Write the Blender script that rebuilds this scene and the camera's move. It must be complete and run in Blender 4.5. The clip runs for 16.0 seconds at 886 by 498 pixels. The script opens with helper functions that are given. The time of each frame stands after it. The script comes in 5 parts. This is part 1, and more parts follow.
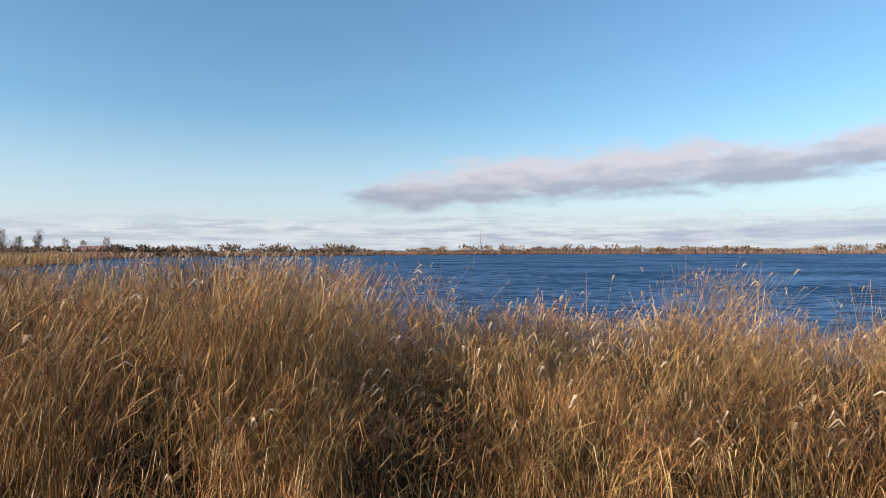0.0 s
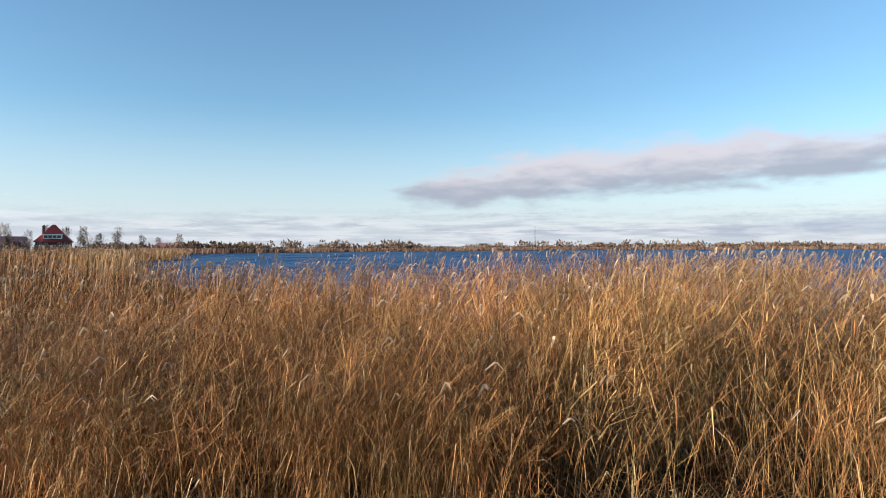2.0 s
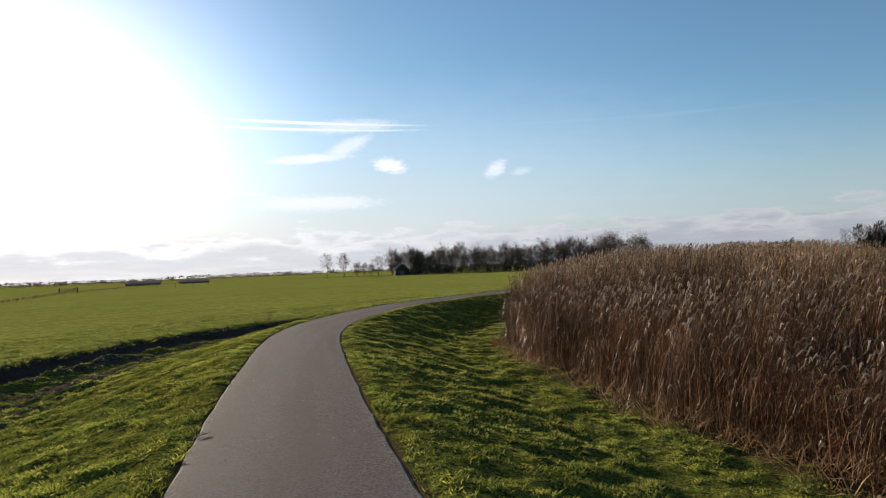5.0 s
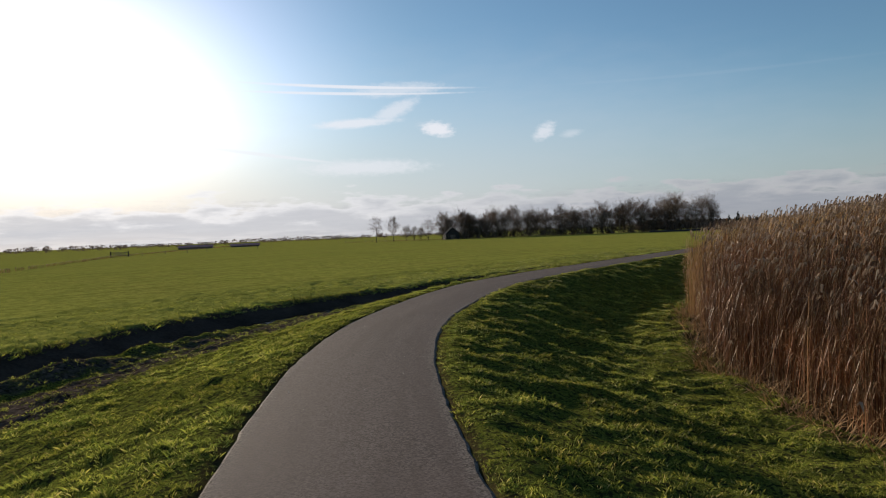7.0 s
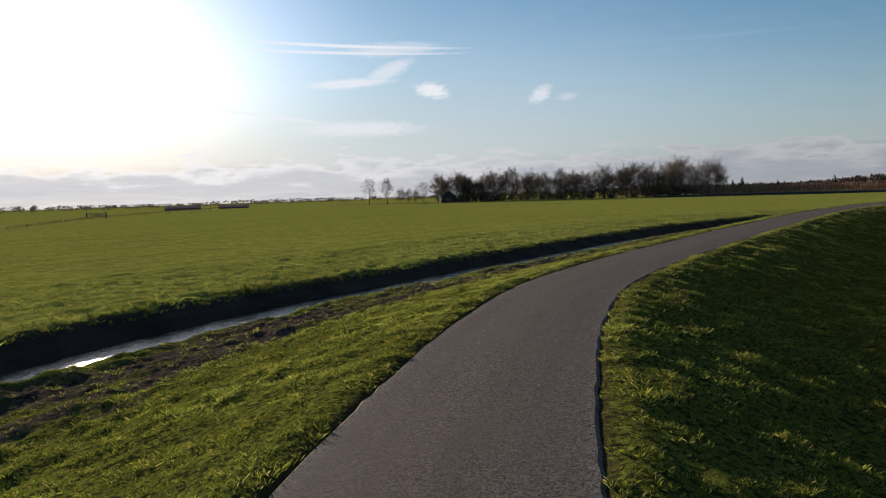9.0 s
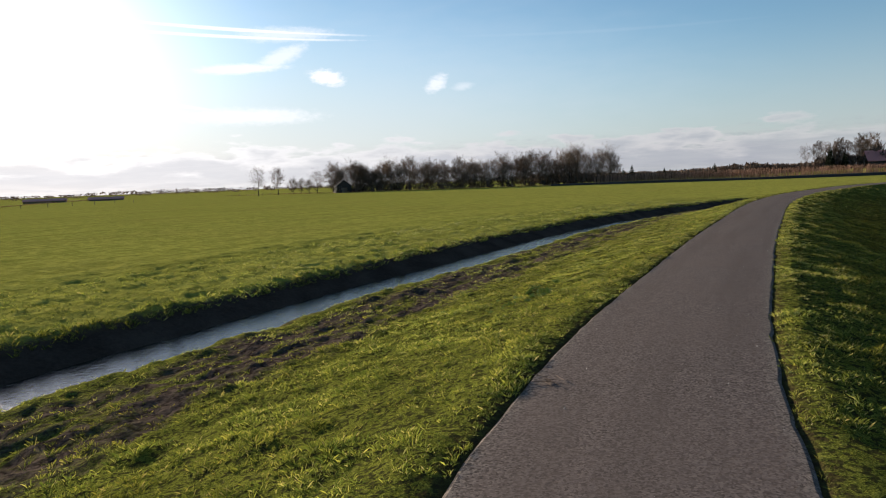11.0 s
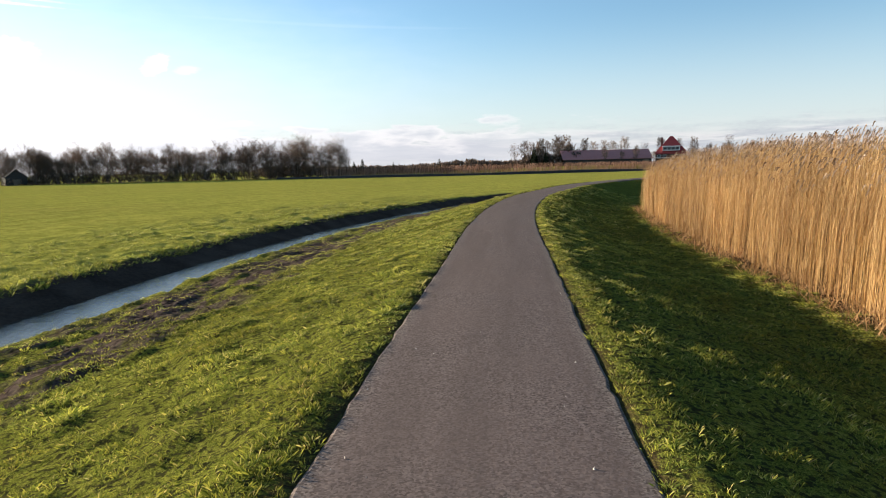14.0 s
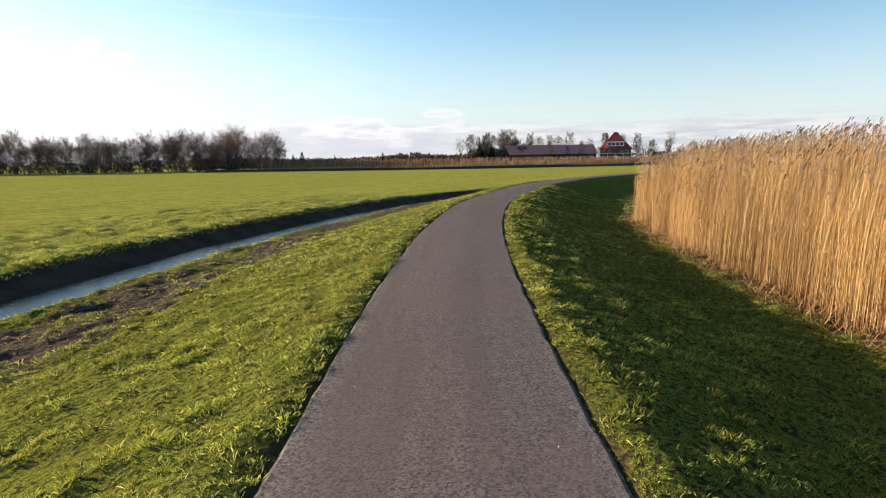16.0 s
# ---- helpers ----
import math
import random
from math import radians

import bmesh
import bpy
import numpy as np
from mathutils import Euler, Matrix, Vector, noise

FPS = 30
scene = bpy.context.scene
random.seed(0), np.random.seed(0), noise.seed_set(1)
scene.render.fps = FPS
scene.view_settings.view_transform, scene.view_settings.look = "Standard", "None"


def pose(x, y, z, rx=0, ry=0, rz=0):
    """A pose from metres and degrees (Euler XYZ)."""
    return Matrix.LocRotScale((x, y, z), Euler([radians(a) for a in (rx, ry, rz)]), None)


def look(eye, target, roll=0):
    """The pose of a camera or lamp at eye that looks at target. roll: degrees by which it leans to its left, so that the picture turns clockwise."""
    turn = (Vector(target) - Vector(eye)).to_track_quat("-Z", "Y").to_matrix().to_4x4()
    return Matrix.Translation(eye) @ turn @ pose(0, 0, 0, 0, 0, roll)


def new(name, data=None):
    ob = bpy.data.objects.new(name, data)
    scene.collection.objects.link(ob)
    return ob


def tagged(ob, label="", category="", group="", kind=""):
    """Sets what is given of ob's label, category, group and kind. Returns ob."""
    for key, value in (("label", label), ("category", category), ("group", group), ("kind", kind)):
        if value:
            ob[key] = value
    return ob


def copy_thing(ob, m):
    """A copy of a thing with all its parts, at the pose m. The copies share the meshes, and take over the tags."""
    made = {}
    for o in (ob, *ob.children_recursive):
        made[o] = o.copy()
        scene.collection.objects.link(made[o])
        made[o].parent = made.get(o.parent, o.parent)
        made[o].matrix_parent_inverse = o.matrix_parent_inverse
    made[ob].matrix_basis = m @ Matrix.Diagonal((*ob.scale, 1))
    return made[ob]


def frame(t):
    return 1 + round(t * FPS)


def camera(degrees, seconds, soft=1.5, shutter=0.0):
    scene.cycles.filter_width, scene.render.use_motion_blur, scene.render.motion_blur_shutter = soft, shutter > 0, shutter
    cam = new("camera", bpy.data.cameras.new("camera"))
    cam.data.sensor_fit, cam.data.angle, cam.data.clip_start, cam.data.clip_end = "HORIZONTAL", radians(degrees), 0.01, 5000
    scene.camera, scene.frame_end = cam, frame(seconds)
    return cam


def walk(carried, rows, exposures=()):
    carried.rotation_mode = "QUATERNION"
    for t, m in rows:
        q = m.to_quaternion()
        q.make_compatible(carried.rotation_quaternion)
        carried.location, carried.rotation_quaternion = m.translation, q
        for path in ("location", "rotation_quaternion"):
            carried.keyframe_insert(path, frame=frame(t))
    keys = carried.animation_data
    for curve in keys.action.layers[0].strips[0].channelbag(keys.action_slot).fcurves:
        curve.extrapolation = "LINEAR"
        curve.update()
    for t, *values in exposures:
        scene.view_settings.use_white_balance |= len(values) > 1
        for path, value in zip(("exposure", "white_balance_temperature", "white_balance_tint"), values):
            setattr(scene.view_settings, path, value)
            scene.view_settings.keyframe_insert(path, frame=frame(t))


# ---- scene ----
cam = camera(69.5, 16.0, soft=1.0)
# seconds, x, y, pitch, roll, yaw; the rider's camera rides 1.7 m over the path
PATH = [
    (0.0, 5.87, -39.92, 0.24, 0.15, -83.61),
    (0.5, 5.46, -37.23, 0.13, 0.15, -82.62),
    (1.0, 5.06, -34.55, -0.01, 0.20, -82.41),
    (1.5, 4.66, -31.89, -0.14, 0.17, -82.00),
    (2.0, 4.25, -29.24, -0.11, 0.25, -79.33),
    (2.5, 3.85, -26.62, -0.01, 0.55, -71.60),
    (3.0, 3.43, -24.02, 0.31, 0.80, -58.77),
    (3.5, 2.91, -21.41, 0.75, 1.13, -42.49),
    (4.0, 2.37, -18.86, 1.19, 2.30, -23.26),
    (4.5, 1.90, -16.45, 1.53, 2.61, -11.63),
    (5.0, 1.51, -14.04, 1.62, 2.47, -4.98),
    (5.2, 1.36, -13.08, 1.37, 2.43, -4.00),
    (7.3, 0.08, -3.19, -2.00, 2.26, -0.42),
    (7.5, -0.02, -2.24, -2.40, 2.13, -0.24),
    (8.0, -0.30, 0.16, -3.24, 1.99, -0.25),
    (8.2, -0.41, 1.11, -3.64, 1.93, -0.55),
    (10.3, -0.09, 11.27, -5.53, 2.18, -3.28),
    (10.5, 0.19, 12.10, -5.68, 2.28, -5.20),
    (11.0, 0.98, 14.11, -6.02, 2.19, -10.33),
    (11.5, 1.98, 16.05, -6.30, 1.94, -14.89),
    (12.0, 3.20, 18.02, -6.56, 1.76, -20.65),
    (12.5, 4.49, 20.00, -6.83, 1.65, -24.79),
    (13.0, 5.84, 21.90, -6.99, 1.49, -28.12),
    (13.5, 7.24, 23.75, -7.20, 1.43, -30.80),
    (14.0, 8.77, 25.56, -7.36, 1.34, -33.54),
    (14.5, 10.28, 27.41, -7.55, 1.11, -35.51),
    (15.0, 11.74, 29.27, -7.69, 0.94, -36.56),
    (15.5, 13.28, 31.15, -7.90, 0.82, -37.44),
    (16.0, 14.81, 33.13, -8.00, 0.77, -38.40),
]
# stops, and the white balance's kelvin and tint
EXPOSURE = [(0.0, 1.38, 6300, 12), (2.0, 1.45, 6350, 12), (3.0, 1.45, 6400, 12), (4.0, 1.2, 6400, 12), (5.0, 0.8, 6450, 12), (8.0, 0.45, 6500, 12), (10.5, 0.75, 6600, 13), (12.0, 1.2, 6700, 13),
            (14.0, 1.5, 6750, 14), (16.0, 1.6, 6800, 14)]
walk(cam, [(t, pose(x, y, 1.7, 90 + p, r, w)) for t, x, y, p, r, w in PATH], EXPOSURE)

# ---- sky, sun ----
SUN_AZ = -29.5     # degrees clockwise from +y
SUN_EL = 12.0


def node(tree, kind):
    return tree.nodes.new(kind)


def attribute(tree, name):
    n = tree.nodes.new("ShaderNodeAttribute")
    n.attribute_name = name
    return n.outputs["Fac"]


class Maths:
    """Small helper that chains Math nodes."""

    def __init__(self, tree):
        self.tree = tree

    def op(self, what, a, b=0.0, c=0.0, clamp=False):
        n = node(self.tree, "ShaderNodeMath")
        n.operation, n.use_clamp = what, clamp
        for i, v in enumerate((a, b, c)):
            if isinstance(v, (int, float)):
                n.inputs[i].default_value = v
            else:
                self.tree.links.new(v, n.inputs[i])
        return n.outputs[0]

    def smooth(self, v, lo, hi):
        n = node(self.tree, "ShaderNodeMapRange")
        n.interpolation_type = "SMOOTHSTEP"
        self.tree.links.new(v, n.inputs[0])
        n.inputs[1].default_value, n.inputs[2].default_value = lo, hi
        return n.outputs[0]

    def noise(self, vec, scale, detail=4.0, rough=0.55):
        n = node(self.tree, "ShaderNodeTexNoise")
        self.tree.links.new(vec, n.inputs["Vector"])
        n.inputs["Scale"].default_value, n.inputs["Detail"].default_value = scale, detail
        n.inputs["Roughness"].default_value = rough
        return n.outputs["Fac"]

    def xyz(self, x, y, z=0.0):
        n = node(self.tree, "ShaderNodeCombineXYZ")
        for i, v in enumerate((x, y, z)):
            if isinstance(v, (int, float)):
                n.inputs[i].default_value = v
            else:
                self.tree.links.new(v, n.inputs[i])
        return n.outputs[0]

    def mix(self, fac, a, b, how="MIX"):
        n = node(self.tree, "ShaderNodeMix")
        n.data_type, n.blend_type = "RGBA", how
        for slot, v in ((0, fac), (6, a), (7, b)):
            if isinstance(v, (int, float)):
                n.inputs[slot].default_value = v
            elif isinstance(v, tuple):
                n.inputs[slot].default_value = (*v, 1)
            else:
                self.tree.links.new(v, n.inputs[slot])
        return n.outputs[2]


def build_sky():
    world = bpy.data.worlds.new("winter_sky")
    scene.world = world
    world.use_nodes = True
    t = world.node_tree
    t.nodes.clear()
    m = Maths(t)
    sky = node(t, "ShaderNodeTexSky")
    sky.sky_type, sky.sun_disc = "NISHITA", False
    sky.sun_elevation, sky.sun_rotation = radians(SUN_EL), radians(SUN_AZ)
    sky.air_density, sky.dust_density, sky.ozone_density = 1.0, 0.35, 2.2
    co = node(t, "ShaderNodeTexCoord").outputs["Generated"]
    sep = node(t, "ShaderNodeSeparateXYZ")
    t.links.new(co, sep.inputs[0])
    x, y, z = sep.outputs
    deg = 180 / math.pi
    az = m.op("MULTIPLY", m.op("ARCTAN2", x, y), deg)
    el = m.op("MULTIPLY", m.op("ARCSINE", z), deg)
    ae = m.xyz(az, el)
    # wind-torn edges: the same coordinates, pushed about by noise
    wob = m.op("MULTIPLY", m.op("SUBTRACT", m.noise(m.xyz(m.op("MULTIPLY", az, 0.45), el), 0.55, 5), 0.5), 1.0)
    fine = m.op("MULTIPLY", m.op("SUBTRACT", m.noise(m.xyz(m.op("MULTIPLY", az, 0.8), m.op("MULTIPLY", el, 1.7)), 1.7, 7, 0.68), 0.5), 1.7)

    soft = m.op("MULTIPLY", m.op("SUBTRACT", m.noise(m.xyz(m.op("MULTIPLY", az, 0.28), m.op("MULTIPLY", el, 0.9)), 1.0, 5, 0.5), 0.5), 2.6)

    def patch(a0, e0, w, h, tilt=0.0, ragged=1.0, hard=0.3, torn=None):
        """A soft ellipse of cloud at azimuth a0, elevation e0 (degrees)."""
        da = m.op("SUBTRACT", az, a0)
        de = m.op("SUBTRACT", m.op("SUBTRACT", el, e0), m.op("MULTIPLY", da, tilt))
        r = m.op("SQRT", m.op("ADD", m.op("POWER", m.op("DIVIDE", da, w), 2.0), m.op("POWER", m.op("ABSOLUTE", m.op("DIVIDE", de, h)), 2.0)))
        r = m.op("ADD", r, m.op("MULTIPLY", m.op("ADD", wob, fine if torn is None else torn), ragged))
        return m.smooth(m.op("MULTIPLY", r, -1.0), -1.0 - hard, -1.0 + hard)

    light = sky.outputs[0]
    strength = 0.075
    # the air is whiter round the sun than away from it
    around = m.op("SQRT", m.op("ADD", m.op("POWER", m.op("SUBTRACT", az, SUN_AZ), 2.0), m.op("POWER", m.op("SUBTRACT", el, SUN_EL), 2.0)))
    bg = m.mix(1.0, light, m.mix(m.smooth(around, 30.0, 5.0), (strength * 0.84, strength * 1.01, strength * 1.06), (strength * 1.36, strength * 1.40, strength * 1.55)), "MULTIPLY")
    # pale winter haze, thickest at the horizon, then low cloud
    bg = m.mix(m.op("MULTIPLY", m.smooth(el, 13.0, -1.0), 0.8), bg, (0.268, 0.288, 0.325))
    low = m.smooth(m.op("ADD", el, m.op("MULTIPLY", m.op("ADD", wob, fine), 1.4)), 3.9, 1.6)
    streak = m.smooth(m.noise(m.xyz(m.op("MULTIPLY", az, 0.10), m.op("MULTIPLY", el, 1.1)), 1.0, 5, 0.6), 0.42, 0.66)
    lowfac = m.op("MULTIPLY", low, m.op("ADD", 0.5, m.op("MULTIPLY", streak, 0.45)))
    # towards the sun the low cloud is paler
    sunward = m.smooth(m.op("ABSOLUTE", m.op("SUBTRACT", az, SUN_AZ)), 54.0, 8.0)
    grey = m.smooth(m.noise(m.xyz(m.op("MULTIPLY", az, 0.16), m.op("MULTIPLY", el, 1.5)), 1.3, 6, 0.6), 0.40, 0.62)
    bg = m.mix(m.op("MULTIPLY", sunward, m.op("MULTIPLY", m.smooth(el, 10.0, 0.0), 0.75)), bg, (0.50, 0.505, 0.53))
    lowcol = m.mix(grey, m.mix(sunward, (0.18, 0.20, 0.23), (0.42, 0.42, 0.43)), m.mix(sunward, (0.29, 0.30, 0.31), (0.60, 0.585, 0.57)))
    bg = m.mix(lowfac, bg, lowcol)
    # a bank of small heaped clouds stands low on the sun's side, white on top and grey below
    heap = m.noise(m.xyz(m.op("MULTIPLY", az, 0.22), m.op("MULTIPLY", el, 0.8)), 1.0, 6, 0.5)
    crest = m.op("SUBTRACT", m.op("ADD", 3.3, m.op("MULTIPLY", m.op("SUBTRACT", heap, 0.5), 7.5)), el)
    cover = m.op("MULTIPLY", m.smooth(crest, -0.25, 0.55), m.smooth(m.op("ABSOLUTE", m.op("SUBTRACT", az, 0.0)), 55.0, 30.0))
    cover = m.op("MULTIPLY", cover, m.smooth(el, -0.5, 1.2))
    tops = m.mix(sunward, (0.35, 0.355, 0.37), (0.70, 0.70, 0.70))
    bg = m.mix(m.op("MULTIPLY", cover, 0.78), bg, m.mix(m.smooth(m.op("ADD", crest, m.op("MULTIPLY", soft, 0.6)), 0.1, 1.9), tops, m.mix(sunward, (0.24, 0.258, 0.29), (0.44, 0.45, 0.47))))
    # the long grey cloud over the lake
    bank = None
    for a0, e0, w, h, tilt in ((81.5, 5.2, 5, 1.5, 0.06), (90, 6.3, 9, 1.9, 0.06), (101, 6.9, 10, 2.0, 0.05), (110, 6.8, 7, 1.6, 0.03), (120, 8.0, 6, 1.9, 0.06), (131, 9.4, 10, 1.9, 0.05)):
        q = patch(a0, e0, w, h, tilt, 0.55, 0.42, soft)
        bank = q if bank is None else m.op("MAXIMUM", bank, q)
    shade = m.smooth(m.op("ADD", m.op("SUBTRACT", el, m.op("ADD", 6.2, m.op("MULTIPLY", m.op("SUBTRACT", az, 92.0), 0.05))), m.op("MULTIPLY", soft, 1.6)), -1.3, 1.4)
    bg = m.mix(m.op("MULTIPLY", bank, 0.86), bg, m.mix(shade, (0.15, 0.16, 0.19), (0.28, 0.258, 0.27)))
    dim = patch(118, 1.7, 14, 0.7, 0.02, 0.5, 0.5)
    bg = m.mix(m.op("MULTIPLY", dim, 0.45), bg, (0.15, 0.18, 0.23))
    # small puffs, vapour trails and thin streaks on the sun's side
    puffs = None
    for a0, e0, w, h, tilt, k, rag, hard in (
            (0.6, 9.2, 1.25, 0.55, -0.12, 0.85, 1.0, 0.5), (10.1, 8.55, 0.8, 0.6, 0.3, 0.6, 1.1, 0.6), (12.4, 8.2, 0.8, 0.28, 0.1, 0.3, 0.9, 0.7),
            (-6.5, 13.0, 8.4, 0.13, -0.035, 0.8, 0.3, 0.5), (-7.0, 12.45, 8.4, 0.12, -0.02, 0.75, 0.3, 0.5), (-2.6, 12.7, 3.2, 0.5, 0.03, 0.5, 0.8, 0.6),
            (-6.5, 9.95, 3.2, 0.36, 0.06, 0.7, 0.6, 0.5), (-3.2, 10.9, 1.9, 0.6, 0.42, 0.55, 0.8, 0.6), (-15.0, 7.4, 7.0, 0.14, -0.13, 0.5, 0.3, 0.5), (-6.0, 6.1, 4.6, 0.6, 0.0, 0.55, 0.8, 0.6),
            (24.0, 12.0, 10.0, 0.12, -0.03, 0.03, 0.3, 0.6)):
        q = m.op("MULTIPLY", patch(a0, e0, w, h, tilt, rag, hard), k)
        puffs = q if puffs is None else m.op("MAXIMUM", puffs, q)
    bg = m.mix(m.op("MULTIPLY", patch(2, 7.0, 20, 6.0, 0.0, 0.18, 0.95, soft), 0.34), bg, (0.44, 0.46, 0.50))
    bg = m.mix(puffs, bg, (0.62, 0.63, 0.66))
    out = node(t, "ShaderNodeBackground")
    t.links.new(bg, out.inputs[0])
    t.links.new(out.outputs[0], node(t, "ShaderNodeOutputWorld").inputs[0])


build_sky()
sun = new("sun", bpy.data.lights.new("sun", "SUN"))
sun.data.energy, sun.data.angle, sun.data.color = 5.0, radians(0.6), (1.0, 0.86, 0.66)
sun_way = Vector((math.sin(radians(SUN_AZ)) * math.cos(radians(SUN_EL)), math.cos(radians(SUN_AZ)) * math.cos(radians(SUN_EL)), math.sin(radians(SUN_EL))))
sun.matrix_world = look(tuple(sun_way * 50), (0, 0, 0))

# ---- materials ----


def material(name):
    mat = bpy.data.materials.new(name)
    mat.use_nodes = True
    t = mat.node_tree
    return mat, t, t.nodes["Principled BSDF"], Maths(t)


def bump(t, height, bsdf, strength, distance):
    b = node(t, "ShaderNodeBump")
    b.inputs["Strength"].default_value, b.inputs["Distance"].default_value = strength, distance
    t.links.new(height, b.inputs["Height"])
    t.links.new(b.outputs[0], bsdf.inputs["Normal"])


def plain(name, colour, rough=0.7, metal=0.0, vary=0.25, scale=3.0, grain=0.3):
    """Painted, wooden or stone surfaces: a base colour broken by two scales of noise."""
    mat, t, b, m = material(name)
    co = node(t, "ShaderNodeTexCoord").outputs["Object"]
    n = m.op("ADD", m.op("MULTIPLY", m.noise(co, scale, 6), 0.6), m.op("MULTIPLY", m.noise(co, scale * 9, 3), 0.4))
    dark = tuple(c * (1 - vary) for c in colour)
    lite = tuple(min(1.0, c * (1 + vary)) for c in colour)
    t.links.new(m.mix(n, dark, lite), b.inputs["Base Color"])
    b.inputs["Roughness"].default_value, b.inputs["Metallic"].default_value = rough, metal
    bump(t, n, b, grain, 0.02)
    return mat


def foliage(name, stops, rough=0.6, through_light=0.3, gloss=0.3, clump=0.0):
    """Blades, stalks and twigs: each piece takes its own tint, and some light shines through."""
    mat, t, b, m = material(name)
    rnd = node(t, "ShaderNodeNewGeometry").outputs["Random Per Island"]
    ramp = node(t, "ShaderNodeValToRGB")
    t.links.new(rnd, ramp.inputs[0])
    e = ramp.color_ramp.elements
    for i, (p, c) in enumerate(stops):
        q = e[i] if i < 2 else e.new(p)
        q.position, q.color = p, (*c, 1)
    co = node(t, "ShaderNodeTexCoord").outputs["Object"]
    patchy = m.smooth(m.noise(co, 0.45, 4), 0.3, 0.7)
    tint = m.mix(patchy, (0.62, 0.56, 0.48), (1.2, 1.18, 1.15))
    col = m.mix(1.0, ramp.outputs[0], tint, "MULTIPLY")
    if clump:
        col = m.mix(1.0, col, m.mix(m.smooth(m.noise(co, clump, 3), 0.35, 0.65), (0.55, 0.62, 0.6), (1.18, 1.15, 1.1)), "MULTIPLY")
    t.links.new(col, b.inputs["Base Color"])
    b.inputs["Roughness"].default_value = rough
    b.inputs["Specular IOR Level"].default_value = gloss
    if through_light:
        tr = node(t, "ShaderNodeBsdfTranslucent")
        t.links.new(col, tr.inputs[0])
        mx = node(t, "ShaderNodeMixShader")
        mx.inputs[0].default_value = through_light
        t.links.new(b.outputs[0], mx.inputs[1])
        t.links.new(tr.outputs[0], mx.inputs[2])
        t.links.new(mx.outputs[0], t.nodes["Material Output"].inputs[0])
    return mat


BELT = foliage("belt_straw", [(0.0, (0.28, 0.18, 0.14)), (1.0, (0.52, 0.37, 0.29))], 0.8, 0.5, 0.1)
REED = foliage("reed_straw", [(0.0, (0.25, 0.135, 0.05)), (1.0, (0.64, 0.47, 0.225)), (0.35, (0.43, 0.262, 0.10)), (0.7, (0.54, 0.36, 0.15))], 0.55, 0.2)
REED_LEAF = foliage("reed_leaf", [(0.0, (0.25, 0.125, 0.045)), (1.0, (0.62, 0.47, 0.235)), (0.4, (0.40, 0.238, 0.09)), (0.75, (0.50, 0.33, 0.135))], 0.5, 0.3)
RUSTY = foliage("rusty_reed_straw", [(0.0, (0.115, 0.043, 0.018)), (1.0, (0.52, 0.31, 0.135)), (0.35, (0.265, 0.113, 0.045)), (0.7, (0.385, 0.187, 0.072))], 0.55, 0.10, 0.2, 1.3)
RUSTY_LEAF = foliage("rusty_reed_leaf", [(0.0, (0.145, 0.056, 0.025)), (1.0, (0.60, 0.41, 0.21)), (0.4, (0.30, 0.135, 0.056)), (0.75, (0.435, 0.23, 0.095))], 0.5, 0.14, 0.2, 1.3)
OCHRE = foliage("ochre_reed_straw", [(0.0, (0.12, 0.062, 0.025)), (1.0, (0.58, 0.425, 0.20)), (0.35, (0.28, 0.152, 0.06)), (0.7, (0.43, 0.265, 0.11))], 0.5, 0.12, 0.25, 1.3)
OCHRE_LEAF = foliage("ochre_reed_leaf", [(0.0, (0.14, 0.075, 0.03)), (1.0, (0.62, 0.46, 0.25)), (0.4, (0.30, 0.165, 0.07)), (0.75, (0.45, 0.28, 0.122))], 0.5, 0.16, 0.25, 1.3)
# rusty reeds again, with the backlit stretch's shade put into the colour
SHADED_RUSTY = foliage("shaded_rusty_reed_straw", [(0.0, (0.085, 0.032, 0.016)), (1.0, (0.40, 0.235, 0.115)), (0.4, (0.19, 0.078, 0.036)), (0.75, (0.29, 0.135, 0.06))], 0.6, 0.08, 0.15, 1.3)
SHADED_RUSTY_LEAF = foliage("shaded_rusty_reed_leaf", [(0.0, (0.10, 0.04, 0.02)), (1.0, (0.46, 0.30, 0.16)), (0.4, (0.22, 0.095, 0.044)), (0.75, (0.33, 0.165, 0.075))], 0.5, 0.1, 0.2, 1.3)
PLUME = foliage("reed_plume", [(0.0, (0.18, 0.12, 0.08)), (1.0, (0.52, 0.43, 0.34))], 0.9, 0.25, 0.1)
LITTER = foliage("reed_litter", [(0.0, (0.20, 0.10, 0.04)), (1.0, (0.56, 0.37, 0.18))], 0.8, 0.15)
GRASS = foliage("grass_blade", [(0.0, (0.07, 0.105, 0.02)), (1.0, (0.52, 0.45, 0.19)), (0.45, (0.215, 0.26, 0.042)), (0.85, (0.40, 0.40, 0.07))], 0.5, 0.40, 0.2, 3.2)
WEED = foliage("weed_leaf", [(0.0, (0.05, 0.11, 0.018)), (1.0, (0.15, 0.24, 0.05))], 0.6, 0.3, 0.2)
TWIG = foliage("bare_twig", [(0.0, (0.075, 0.058, 0.05)), (1.0, (0.21, 0.165, 0.14))], 0.9, 0.2, 0.1)
BARK = plain("bark", (0.075, 0.06, 0.048), 0.95, 0, 0.35, 1.5, 0.6)
SCRUB = foliage("far_scrub", [(0.0, (0.08, 0.06, 0.05)), (1.0, (0.20, 0.15, 0.122))], 0.95, 0.16, 0.05)
CONIFER = foliage("conifer", [(0.0, (0.02, 0.03, 0.016)), (1.0, (0.05, 0.06, 0.03))], 0.9, 0.0, 0.1)


